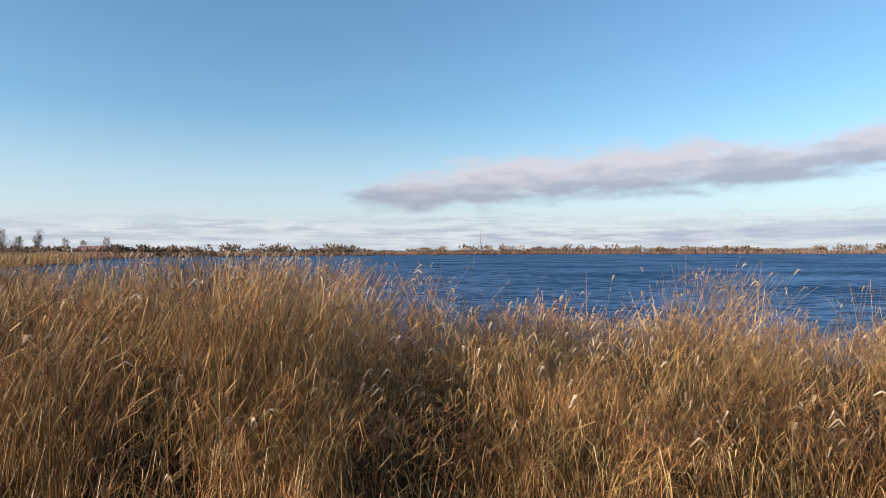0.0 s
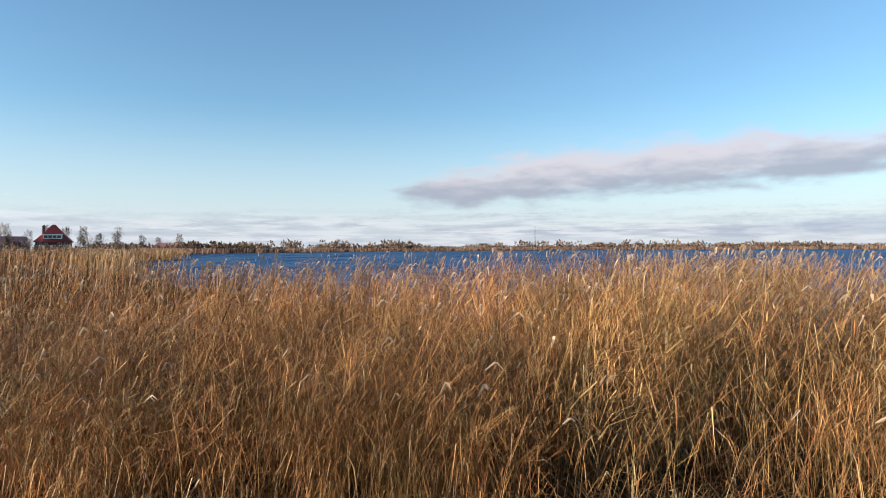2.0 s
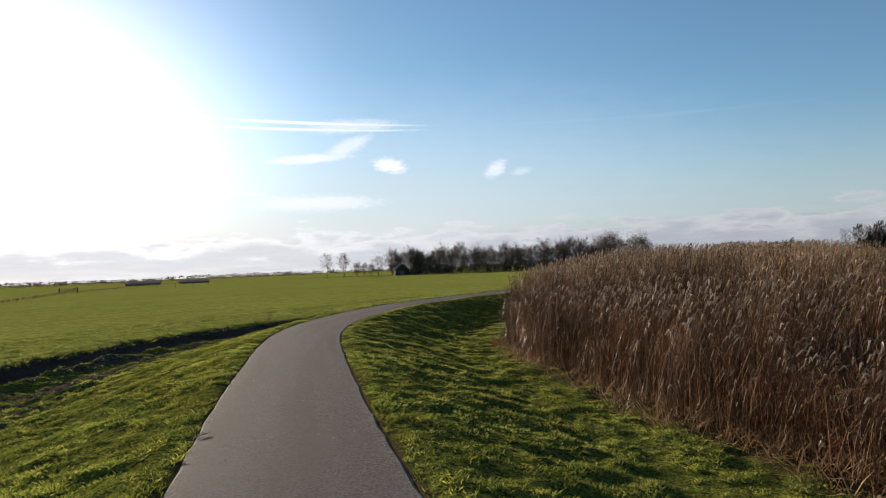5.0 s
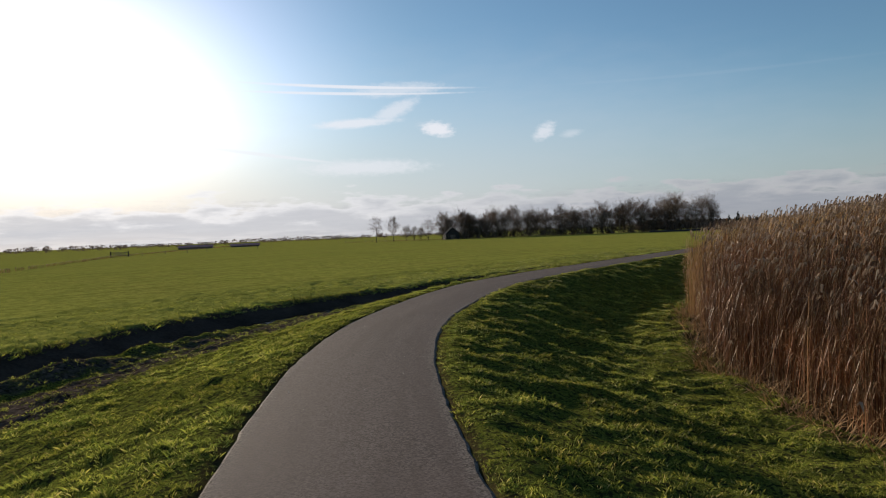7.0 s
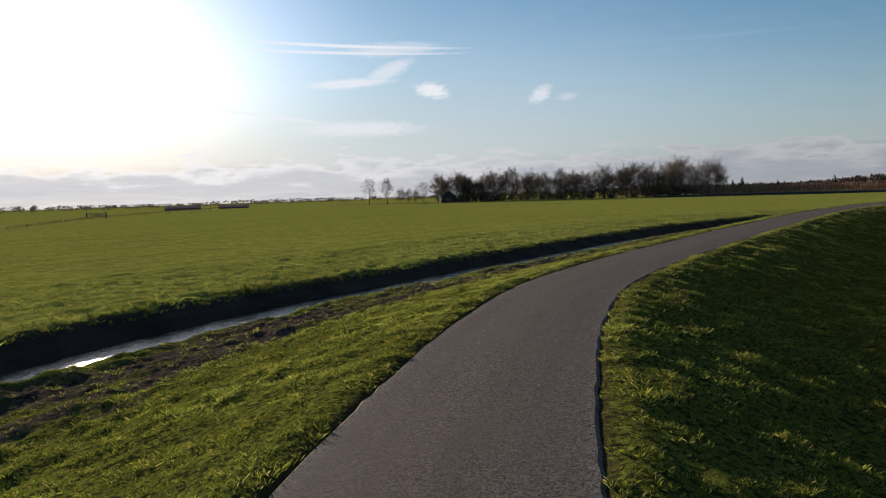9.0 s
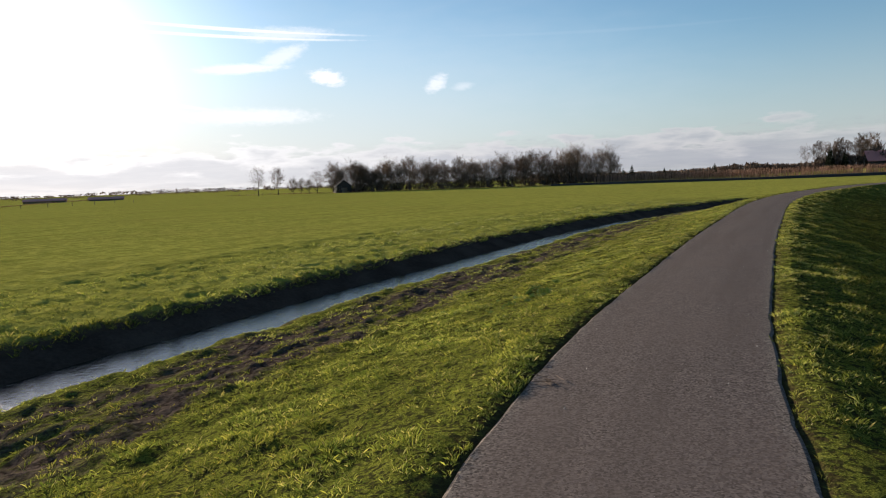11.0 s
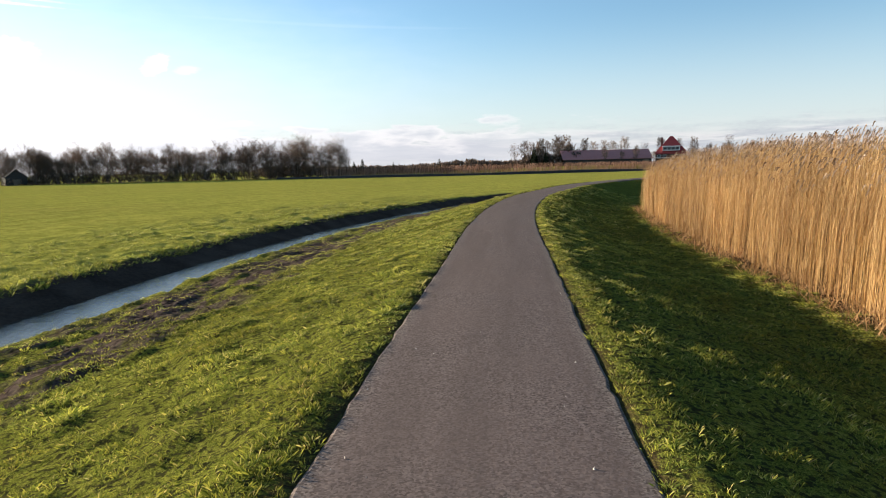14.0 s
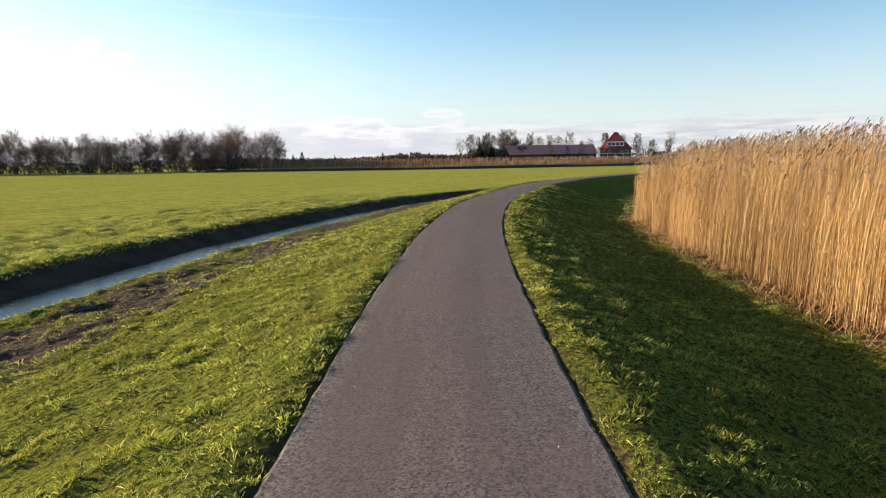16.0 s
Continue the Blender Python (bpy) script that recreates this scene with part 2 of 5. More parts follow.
def ground_material():
    mat, t, b, m = material("grassland")
    geo = node(t, "ShaderNodeNewGeometry").outputs["Position"]
    off = attribute(t, "offset")
    big, mid, small = m.noise(geo, 0.06, 4), m.noise(geo, 0.7, 5), m.noise(geo, 9.0, 5, 0.65)
    blade = m.noise(geo, 45.0, 4, 0.7)
    # meadow: drilled, grazed grass with paler and browner sweeps
    green = m.mix(m.op("ADD", m.op("MULTIPLY", small, 0.6), m.op("MULTIPLY", blade, 0.4)), (0.165, 0.175, 0.032), (0.46, 0.44, 0.10))
    green = m.mix(m.op("MULTIPLY", m.smooth(big, 0.4, 0.75), 0.5), green, (0.29, 0.255, 0.065))
    # the verges are lusher, a deeper green; shade in the blades' hollows is painted in
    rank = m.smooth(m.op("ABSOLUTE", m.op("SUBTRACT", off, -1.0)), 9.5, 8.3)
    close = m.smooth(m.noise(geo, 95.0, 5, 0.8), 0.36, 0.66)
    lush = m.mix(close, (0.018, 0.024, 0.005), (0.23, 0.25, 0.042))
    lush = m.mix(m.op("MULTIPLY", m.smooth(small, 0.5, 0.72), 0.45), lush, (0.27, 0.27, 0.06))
    # bare thatch between the tufts, its dark patches painted as shade
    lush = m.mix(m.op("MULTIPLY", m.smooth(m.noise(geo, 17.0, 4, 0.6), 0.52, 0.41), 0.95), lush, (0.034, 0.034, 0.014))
    # shading of the meadow's tufts and clumps, painted as darker green
    tuft_shade = m.smooth(m.noise(geo, 2.6, 6, 0.7), 0.60, 0.38)
    green = m.mix(m.op("MULTIPLY", tuft_shade, 0.42), green, (0.085, 0.11, 0.014))
    clumps = m.smooth(m.noise(geo, 0.9, 5, 0.75), 0.56, 0.40)
    green = m.mix(m.op("MULTIPLY", clumps, 0.3), green, (0.075, 0.095, 0.014))
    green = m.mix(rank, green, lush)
    # faint furrows left by mowing
    mow = m.noise(m.xyz(m.op("MULTIPLY", off, 0.9), m.op("MULTIPLY", attribute(t, "along"), 0.06)), 0.55, 5, 0.7)
    green = m.mix(m.op("MULTIPLY", m.smooth(mow, 0.45, 0.75), m.op("MULTIPLY", m.op("SUBTRACT", 1.0, rank), 0.45)), green, (0.11, 0.12, 0.02))
    soil = m.mix(m.smooth(small, 0.3, 0.7), (0.018, 0.014, 0.012), (0.11, 0.086, 0.072))
    # trodden, muddy shelf beside the ditch: long streaks of bare soil
    edge = m.op("ADD", off, m.op("MULTIPLY", m.op("SUBTRACT", mid, 0.5), 3.2))
    shelf = m.op("MULTIPLY", m.smooth(edge, -5.2, -6.0), m.smooth(edge, -9.6, -8.4))
    patches = m.smooth(m.noise(m.xyz(off, m.op("MULTIPLY", attribute(t, "along"), 0.25)), 0.9, 5, 0.65), 0.375, 0.51)
    mud = m.op("MULTIPLY", shelf, patches)
    # steep ditch banks are raw peat
    bank = m.op("MULTIPLY", m.smooth(off, -9.7, -10.2), m.smooth(m.op("ADD", off, m.op("MULTIPLY", m.op("SUBTRACT", small, 0.5), 0.8)), -13.75, -13.35))
    col = m.mix(mud, green, soil)
    col = m.mix(bank, col, m.mix(m.smooth(m.op("ADD", m.op("MULTIPLY", mid, 0.6), m.op("MULTIPLY", small, 0.4)), 0.3, 0.7), (0.036, 0.027, 0.022), (0.082, 0.061, 0.048)))
    # leaf litter beneath the reeds and worn soil along the path's edge
    reed = m.smooth(m.op("ADD", off, m.op("MULTIPLY", m.op("SUBTRACT", mid, 0.5), 1.0)), 5.4, 6.1)
    worn = m.smooth(m.op("ADD", m.op("ABSOLUTE", off), m.op("MULTIPLY", m.op("SUBTRACT", small, 0.5), 0.5)), 1.14, 1.0)
    col = m.mix(m.op("MAXIMUM", reed, m.op("MULTIPLY", worn, 0.8)), col, m.mix(small, (0.022, 0.017, 0.010), (0.085, 0.06, 0.032)))
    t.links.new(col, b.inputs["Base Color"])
    wet = m.op("MAXIMUM", mud, m.op("MULTIPLY", bank, 0.5))
    t.links.new(m.op("SUBTRACT", 0.95, m.op("MULTIPLY", wet, m.op("MULTIPLY", small, 0.3))), b.inputs["Roughness"])
    b.inputs["Specular IOR Level"].default_value = 0.0
    bump(t, m.op("ADD", m.op("MULTIPLY", mid, 1.0), m.op("ADD", m.op("MULTIPLY", small, 0.5), m.op("MULTIPLY", blade, 0.16))), b, 1.0, 0.14)
    return mat


def asphalt_material():
    mat, t, b, m = material("asphalt")
    geo = node(t, "ShaderNodeNewGeometry").outputs["Position"]
    off = attribute(t, "offset")
    vor = node(t, "ShaderNodeTexVoronoi")
    t.links.new(geo, vor.inputs["Vector"])
    vor.inputs["Scale"].default_value = 70.0
    chip = m.op("MULTIPLY", node_rand(t, vor), 1.0)
    big, fine = m.noise(geo, 0.5, 5), m.noise(geo, 14.0, 5, 0.7)
    col = m.mix(chip, (0.056, 0.045, 0.041), (0.195, 0.160, 0.144))
    col = m.mix(m.op("MULTIPLY", m.smooth(big, 0.35, 0.7), 0.5), col, (0.132, 0.104, 0.092))
    lane = m.noise(m.xyz(m.op("MULTIPLY", off, 2.2), m.op("MULTIPLY", attribute(t, "along"), 0.12)), 1.0, 4, 0.6)
    col = m.mix(m.op("MULTIPLY", m.smooth(lane, 0.42, 0.66), 0.4), col, (0.09, 0.073, 0.065))
    spot = m.smooth(m.noise(geo, 2.3, 4, 0.6), 0.62, 0.72)
    col = m.mix(m.op("MULTIPLY", spot, 0.3), col, (0.075, 0.062, 0.056))
    col = m.mix(m.op("MULTIPLY", m.smooth(fine, 0.55, 0.8), 0.35), col, (0.06, 0.05, 0.045))
    # paler crumbling margin, mossy in places
    rim = m.smooth(m.op("ADD", m.op("ABSOLUTE", off), m.op("MULTIPLY", m.op("SUBTRACT", fine, 0.5), 0.3)), 0.80, 0.96)
    col = m.mix(m.op("MULTIPLY", rim, 0.55), col, m.mix(chip, (0.045, 0.038, 0.033), (0.26, 0.228, 0.20)))
    t.links.new(col, b.inputs["Base Color"])
    t.links.new(m.op("ADD", 0.72, m.op("MULTIPLY", chip, 0.2)), b.inputs["Roughness"])
    b.inputs["Specular IOR Level"].default_value = 0.02
    bump(t, m.op("ADD", m.op("MULTIPLY", chip, 0.6), fine), b, 0.5, 0.007)
    return mat


def node_rand(t, vor):
    sep = node(t, "ShaderNodeSeparateColor")
    t.links.new(vor.outputs["Color"], sep.inputs[0])
    return sep.outputs[0]


def water_material(name, tint, stretch, angle, scale, strength, distance):
    mat, t, b, m = material(name)
    geo = node(t, "ShaderNodeNewGeometry").outputs["Position"]
    mp = node(t, "ShaderNodeMapping")
    mp.inputs["Rotation"].default_value = (0, 0, radians(angle))
    mp.inputs["Scale"].default_value = stretch
    t.links.new(geo, mp.inputs[0])
    h = m.op("ADD", m.noise(mp.outputs[0], scale, 3, 0.6), m.op("MULTIPLY", m.noise(mp.outputs[0], scale * 3.7, 3), 0.35))
    b.inputs["Base Color"].default_value = (*tint, 1)
    b.inputs["Roughness"].default_value, b.inputs["IOR"].default_value = 0.06, 1.33
    bump(t, h, b, strength, distance)
    return mat


def lake_material():
    """Open water under a fresh wind: steep ripples show the dark water and mirror only part of the sky."""
    mat, t, b, m = material("lake_water")
    geo = node(t, "ShaderNodeNewGeometry").outputs["Position"]
    mp = node(t, "ShaderNodeMapping")
    mp.inputs["Rotation"].default_value, mp.inputs["Scale"].default_value = (0, 0, radians(-8)), (0.9, 0.5, 1)
    t.links.new(geo, mp.inputs[0])
    h = m.op("ADD", m.noise(mp.outputs[0], 1.5, 4, 0.65), m.op("MULTIPLY", m.noise(geo, 0.05, 3), 0.5))
    b.inputs["Base Color"].default_value = (0.012, 0.042, 0.10, 1)
    b.inputs["Roughness"].default_value, b.inputs["Specular IOR Level"].default_value = 0.9, 0.0
    gl = node(t, "ShaderNodeBsdfGlossy")
    gl.inputs["Roughness"].default_value, gl.inputs["Color"].default_value = 0.18, (0.55, 0.75, 1.0, 1)
    bp = node(t, "ShaderNodeBump")
    bp.inputs["Strength"].default_value, bp.inputs["Distance"].default_value = 0.8, 0.35
    t.links.new(h, bp.inputs["Height"])
    t.links.new(bp.outputs[0], gl.inputs["Normal"])
    mx = node(t, "ShaderNodeMixShader")
    # wave backs glitter, wave faces stay dark
    t.links.new(m.op("ADD", 0.04, m.op("MULTIPLY", m.smooth(h, 0.62, 0.92), 0.42)), mx.inputs[0])
    t.links.new(b.outputs[0], mx.inputs[1])
    t.links.new(gl.outputs[0], mx.inputs[2])
    t.links.new(mx.outputs[0], t.nodes["Material Output"].inputs[0])
    return mat


GROUND, ASPHALT = ground_material(), asphalt_material()
LAKE = lake_material()
DITCH = water_material("ditch_water", (0.012, 0.014, 0.012), (1, 1, 1), 0, 6.0, 0.5, 0.025)

# ---- plan: the path's centre line, the dike's section, the lake's shore ----
LINE = [(500, -3000), (60, -420), (19, -130), (10, -70), (5.75, -40), (1.62, -14.63), (0.98, -10.69), (0.35, -6.74), (-0.05, -3.76), (-0.4, -0.78), (-0.71, 2.2),
        (-0.78, 5.2), (-0.5, 8.19), (0.19, 11.11), (1.07, 13.98), (2.25, 16.75), (4.41, 20.11), (7.45, 24.08), (11.16, 28.8), (15.6, 34.22), (20.69, 40.38), (26.06, 46.31),
        (32.55, 52.53), (41.28, 59.22), (46.7, 62.9), (58, 68.4), (69.5, 71.8), (85, 74.5), (110, 82), (150, 100), (210, 132), (420, 215), (3500, 1100)]


def centre_line():
    """Catmull-Rom through LINE, with close steps where the path is near."""
    p = np.array(LINE, float)
    out = []
    for i in range(len(p) - 1):
        a, b, c, d = p[max(i - 1, 0)], p[i], p[i + 1], p[min(i + 2, len(p) - 1)]
        length = np.hypot(*(c - b))
        if length > 60:
            n = 8
            q = np.linspace(0, 1, n, endpoint=False)[:, None]
            out.append(b + (c - b) * q)
            continue
        ta = (c - a) / (np.hypot(*(c - b)) + np.hypot(*(b - a)) + 1e-9) * length
        tb = (d - b) / (np.hypot(*(d - c)) + np.hypot(*(c - b)) + 1e-9) * length
        q = np.linspace(0, 1, max(2, int(length / 0.4)), endpoint=False)[:, None]
        out.append((2 * q**3 - 3 * q**2 + 1) * b + (q**3 - 2 * q**2 + q) * ta + (-2 * q**3 + 3 * q**2) * c + (q**3 - q**2) * tb)
    out = np.vstack(out + [p[-1:]])
    step = np.diff(out, axis=0)
    way = np.vstack([step, step[-1:]])
    way[1:-1] = step[1:] / np.linalg.norm(step[1:], axis=1)[:, None] + step[:-1] / np.linalg.norm(step[:-1], axis=1)[:, None]
    way /= np.linalg.norm(way, axis=1)[:, None]
    s = np.concatenate([[0], np.cumsum(np.linalg.norm(step, axis=1))])
    zero = np.argmin(np.hypot(out[:, 0] - 10, out[:, 1] + 70))      # s = 0 at (10, -70)
    return out, np.stack([way[:, 1], -way[:, 0]], 1), s - s[zero]


MID, RIGHT, ALONG = centre_line()


def section(xy):
    """Distance along the path and offset to its right, for points of the plan."""
    s, d = np.empty(len(xy)), np.empty(len(xy))
    for i in range(0, len(xy), 4000):
        q = xy[i:i + 4000]
        k = ((q[:, None, :] - MID[None]) ** 2).sum(2).argmin(1)
        r = q - MID[k]
        d[i:i + 4000] = (r * RIGHT[k]).sum(1)
        s[i:i + 4000] = ALONG[k] + r[:, 0] * -RIGHT[k, 1] + r[:, 1] * RIGHT[k, 0]
    return s, d


def place(s, d):
    """The plan's point at s along the path, d to its right."""
    x, y = np.interp(s, ALONG, MID[:, 0]), np.interp(s, ALONG, MID[:, 1])
    return np.stack([x + d * np.interp(s, ALONG, RIGHT[:, 0]), y + d * np.interp(s, ALONG, RIGHT[:, 1])], -1)


TABLE = np.random.RandomState(3).rand(256, 256)


def fuzz(x, y, size, shift=0):
    """Smooth value noise, 0 to 1, with lumps of the given size."""
    x, y = np.asarray(x, float) / size + shift * 17.3, np.asarray(y, float) / size + shift * 5.7
    i, j = np.floor(x).astype(int), np.floor(y).astype(int)
    u, v = x - i, y - j
    u, v = u * u * (3 - 2 * u), v * v * (3 - 2 * v)
    g = lambda a, b: TABLE[a % 256, b % 256]
    return (g(i, j) * (1 - u) + g(i + 1, j) * u) * (1 - v) + (g(i, j + 1) * (1 - u) + g(i + 1, j + 1) * u) * v


SHORE = [(32, -125), (27, -75), (23, -48), (24, -38), (27, -30), (33, -22), (42, -8), (54, 6), (84, 34), (113, 55), (140, 68), (160, 70), (172, 84), (215, 118), (300, 158),
         (360, 165), (480, 110), (600, 10), (650, -100), (640, -250), (520, -480), (260, -600), (110, -420), (50, -230)]
LAKE_Z, DITCH_Z = -1.15, -1.95


def lake_gap(xy):
    """Signed distance to the lake's shore: positive on land, negative over water."""
    p = np.array(SHORE, float)
    q = np.roll(p, -1, 0)
    best = np.full(len(xy), 1e9)
    inside = np.zeros(len(xy), bool)
    for a, b in zip(p, q):
        w = b - a
        k = np.clip(((xy - a) @ w) / (w @ w), 0, 1)
        best = np.minimum(best, np.hypot(*(xy - a - k[:, None] * w).T))
        cross = (a[1] > xy[:, 1]) != (b[1] > xy[:, 1])
        inside ^= cross & (xy[:, 0] < (b[0] - a[0]) * (xy[:, 1] - a[1]) / (b[1] - a[1] + 1e-12) + a[0])
    return np.where(inside, -best, best)


CUT_D = [-5000, -14.2, -13.5, -12.5, -12.1, -11.3, -10.6, -10.1, -9.2, -7.4, -5.5, -3.2, -1.25, -0.95, 0.95, 1.25, 2.0, 4.2, 5.4, 9.0, 5000]
CUT_Z = [-1.42, -1.40, -1.46, -1.85, -2.10, -2.30, -2.15, -1.80, -1.62, -1.42, -1.08, -0.52, -0.05, -0.07, -0.07, -0.05, -0.25, -0.92, -0.98, -1.0, -1.0]


LIP_S = [83, 89]


def ground_height(x, y, s=None, d=None):
    x, y = np.asarray(x, float), np.asarray(y, float)
    if d is None:
        s, d = section(np.stack([x, y], 1))
    sway = (fuzz(s, 0 * s, 6.0, 2) - 0.5) * 0.5 * (d < -8)
    z = np.interp(d + sway, CUT_D, CUT_Z)
    # the shelf rises into a low lip where the path comes in
    z = z + 0.34 * np.clip(1 - np.abs(d + sway + 9.35) / 0.9, 0, 1) * np.interp(s, LIP_S, [1, 0])
    soft = np.clip((np.abs(d) - 1.2) / 1.5, 0, 1) * np.clip(1.4 - np.abs(d) / 80, 0, 1)
    rough = np.where((d < -5.5) & (d > -10.2), 0.16, 0.07)
    z = z + soft * rough * ((fuzz(x, y, 1.3) - 0.5) + 0.6 * (fuzz(x, y, 0.6, 1) - 0.5))
    # the farm stands on a low mound
    z = z + 1.7 * np.clip(1.7 - np.hypot((x - 335) / 75, (y - 292) / 60), 0, 1) * (d < -14)
    land = lake_gap(np.stack([x, y], 1))
    right = (d > 5.4)
    z = np.where(right & (land < 5) & (land > 0), np.minimum(z, -1.1 + (z + 1.1) * np.clip(land / 5, 0, 1)), z)
    return np.where(right & (land <= 0), np.maximum(LAKE_Z - 0.05 + land * 0.35, -2.8), z)


# ---- mesh helpers ----


def link(name, me, mats, parent=None, label="", category="", kind="", group=""):
    for mt in (mats if isinstance(mats, (list, tuple)) else [mats]):
        me.materials.append(mt)
    ob = new(name, me)
    if parent is not None:
        ob.parent = parent
    return tagged(ob, label, category, group, kind)


def arrays(name, verts, groups, smooth=False, attrs=()):
    """A mesh out of numpy arrays: groups are (faces, material slot), faces all triangles or all quads."""
    me = bpy.data.meshes.new(name)
    verts = np.asarray(verts, np.float32)
    me.vertices.add(len(verts))
    me.vertices.foreach_set("co", verts.ravel())
    groups = [(np.asarray(f, np.int32), k) for f, k in groups if len(f)]
    loops = np.concatenate([f.ravel() for f, k in groups])
    sizes = np.concatenate([np.full(len(f), f.shape[1], np.int32) for f, k in groups])
    slots = np.concatenate([np.full(len(f), k, np.int32) for f, k in groups])
    me.loops.add(len(loops))
    me.loops.foreach_set("vertex_index", loops)
    me.polygons.add(len(sizes))
    me.polygons.foreach_set("loop_start", np.concatenate([[0], np.cumsum(sizes)[:-1]]).astype(np.int32))
    me.polygons.foreach_set("material_index", slots)
    me.polygons.foreach_set("use_smooth", np.full(len(sizes), smooth))
    for key, values in attrs:
        me.attributes.new(key, "FLOAT", "POINT").data.foreach_set("value", np.asarray(values, np.float32))
    me.update(calc_edges=True)
    return me


def part(name, bm, mat, parent, label=""):
    me = bpy.data.meshes.new(name)
    bm.to_mesh(me)
    bm.free()
    return link(name, me, mat, parent, label)


def thing(name, x, y, z, turn, label, category, group=""):
    e = new(name)
    e.matrix_world = pose(x, y, z, 0, 0, turn)
    return tagged(e, label, category, group)


def block(bm, x0, y0, z0, x1, y1, z1, soft=0.0):
    made = bmesh.ops.create_cube(bm, size=1, matrix=Matrix.Translation(((x0 + x1) / 2, (y0 + y1) / 2, (z0 + z1) / 2)) @ Matrix.Diagonal((x1 - x0, y1 - y0, z1 - z0, 1)))
    if soft:
        edges = list({e for v in made["verts"] for e in v.link_edges})
        bmesh.ops.bevel(bm, geom=edges, offset=soft, segments=2, affect="EDGES", profile=0.5)
    return bm


def prism(outline, y0, y1):
    """A closed body: an outline in x and z, drawn out from y0 to y1."""
    bm = bmesh.new()
    a = [bm.verts.new((x, y0, z)) for x, z in outline]
    b = [bm.verts.new((x, y1, z)) for x, z in outline]
    n = len(outline)
    bm.faces.new(a)
    bm.faces.new(b[::-1])
    for i in range(n):
        bm.faces.new((a[(i + 1) % n], a[i], b[i], b[(i + 1) % n]))
    bmesh.ops.recalc_face_normals(bm, faces=bm.faces)
    return bm


def spread(start, fine0, fine1, step, grow, end):
    """Grid lines: even between fine0 and fine1, ever wider out to start and end."""
    mid = np.arange(fine0, fine1 + step / 2, step)
    out = []
    for edge, far, sign in ((mid[0], start, -1), (mid[-1], end, 1)):
        v, w, side = edge, step, []
        while (far - v) * sign > 0:
            w *= grow
            v += sign * w
            side.append(v)
        out.append(side)
    return np.concatenate([out[0][::-1], mid, out[1]])


# ---- ground, path, water ----


def build_ground():
    gx, gy = spread(-4200, -30, 88, 0.95, 1.14, 4200), spread(-4200, -72, 96, 0.95, 1.14, 4200)
    x, y = np.meshgrid(gx, gy)
    x, y = x.ravel(), y.ravel()
    s, d = section(np.stack([x, y], 1))
    z = ground_height(x, y, s, d)
    nx, ny = len(gx), len(gy)
    k = (np.arange(ny - 1)[:, None] * nx + np.arange(nx - 1)[None]).ravel()
    me = arrays("ground", np.stack([x, y, z], 1), [(np.stack([k, k + 1, k + nx + 1, k + nx], 1), 0)], True, (("offset", d), ("along", s)))
    link("ground", me, GROUND, label="green winter meadow, dike verge and dark ditch banks", category="ground", kind="structure")


def build_path():
    s = np.arange(-25, 200, 0.2)
    profile = [(-0.995, -0.16), (-0.975, -0.02), (-0.945, 0.0), (-0.5, 0.012), (0.0, 0.018), (0.5, 0.012), (0.945, 0.0), (0.975, -0.02), (0.995, -0.16)]
    verts, off, along = [], [], []
    for d0, z in profile:
        d = d0 + (0 if abs(d0) < 0.9 else 1) * np.sign(d0) * ((fuzz(s, s * 0, 2.6, 4 + (d0 > 0)) - 0.5) * 0.014 + (fuzz(s, s * 0, 0.22, 6 + (d0 > 0)) - 0.5) * 0.035)
        p = place(s, d)
        verts.append(np.column_stack([p, np.full(len(s), z)]))
        off.append(np.full(len(s), d0))
        along.append(s)
    n = len(s)
    rows = np.arange(len(profile) - 1)
    k = (rows[:, None] * n + np.arange(n - 1)[None]).ravel()
    quads = np.stack([k, k + n, k + n + 1, k + 1], 1)
    me = arrays("path", np.vstack(verts), [(quads, 0)], False, (("offset", np.concatenate(off)), ("along", np.concatenate(along))))
    flat = np.repeat((rows >= 2) & (rows <= 5), n - 1)
    me.polygons.foreach_set("use_smooth", flat)
    me.set_sharp_from_angle(angle=radians(20))
    link("cycle_path", me, ASPHALT, label="narrow grey-brown asphalt cycle path curving over the dike", category="path", kind="structure")


def build_water():
    s = np.concatenate([np.arange(-60, 260, 1.0)])
    a, b = place(s, np.full(len(s), -9.6)), place(s, np.full(len(s), -13.0))
    n = len(s)
    k = np.arange(n - 1)
    v = np.vstack([np.column_stack([a, np.full(n, DITCH_Z)]), np.column_stack([b, np.full(n, DITCH_Z)])])
    link("ditch_water", arrays("ditch_water", v, [(np.stack([k + 1, k, k + n, k + n + 1], 1), 0)]), DITCH, label="narrow rippled water in the straight-sided ditch", category="water", kind="structure")
    bm = bmesh.new()
    c = Vector((300, -150, 0))
    p = [Vector((x, y, LAKE_Z)) for x, y in SHORE]
    bm.faces.new([bm.verts.new(q + (q - Vector((c.x, c.y, LAKE_Z))).normalized() * 2.5) for q in p][::1])
    bmesh.ops.recalc_face_normals(bm, faces=bm.faces)
    if bm.faces[:][0].normal.z < 0:
        bmesh.ops.reverse_faces(bm, faces=bm.faces[:])
    bmesh.ops.triangulate(bm, faces=bm.faces[:])
    me = bpy.data.meshes.new("lake_water")
    bm.to_mesh(me)
    bm.free()
    link("lake_water", me, LAKE, label="wide blue wind-rippled lake behind the reeds", category="water", kind="structure")


build_ground()
build_path()
build_water()

# ---- reeds ----
rng = np.random.RandomState(11)


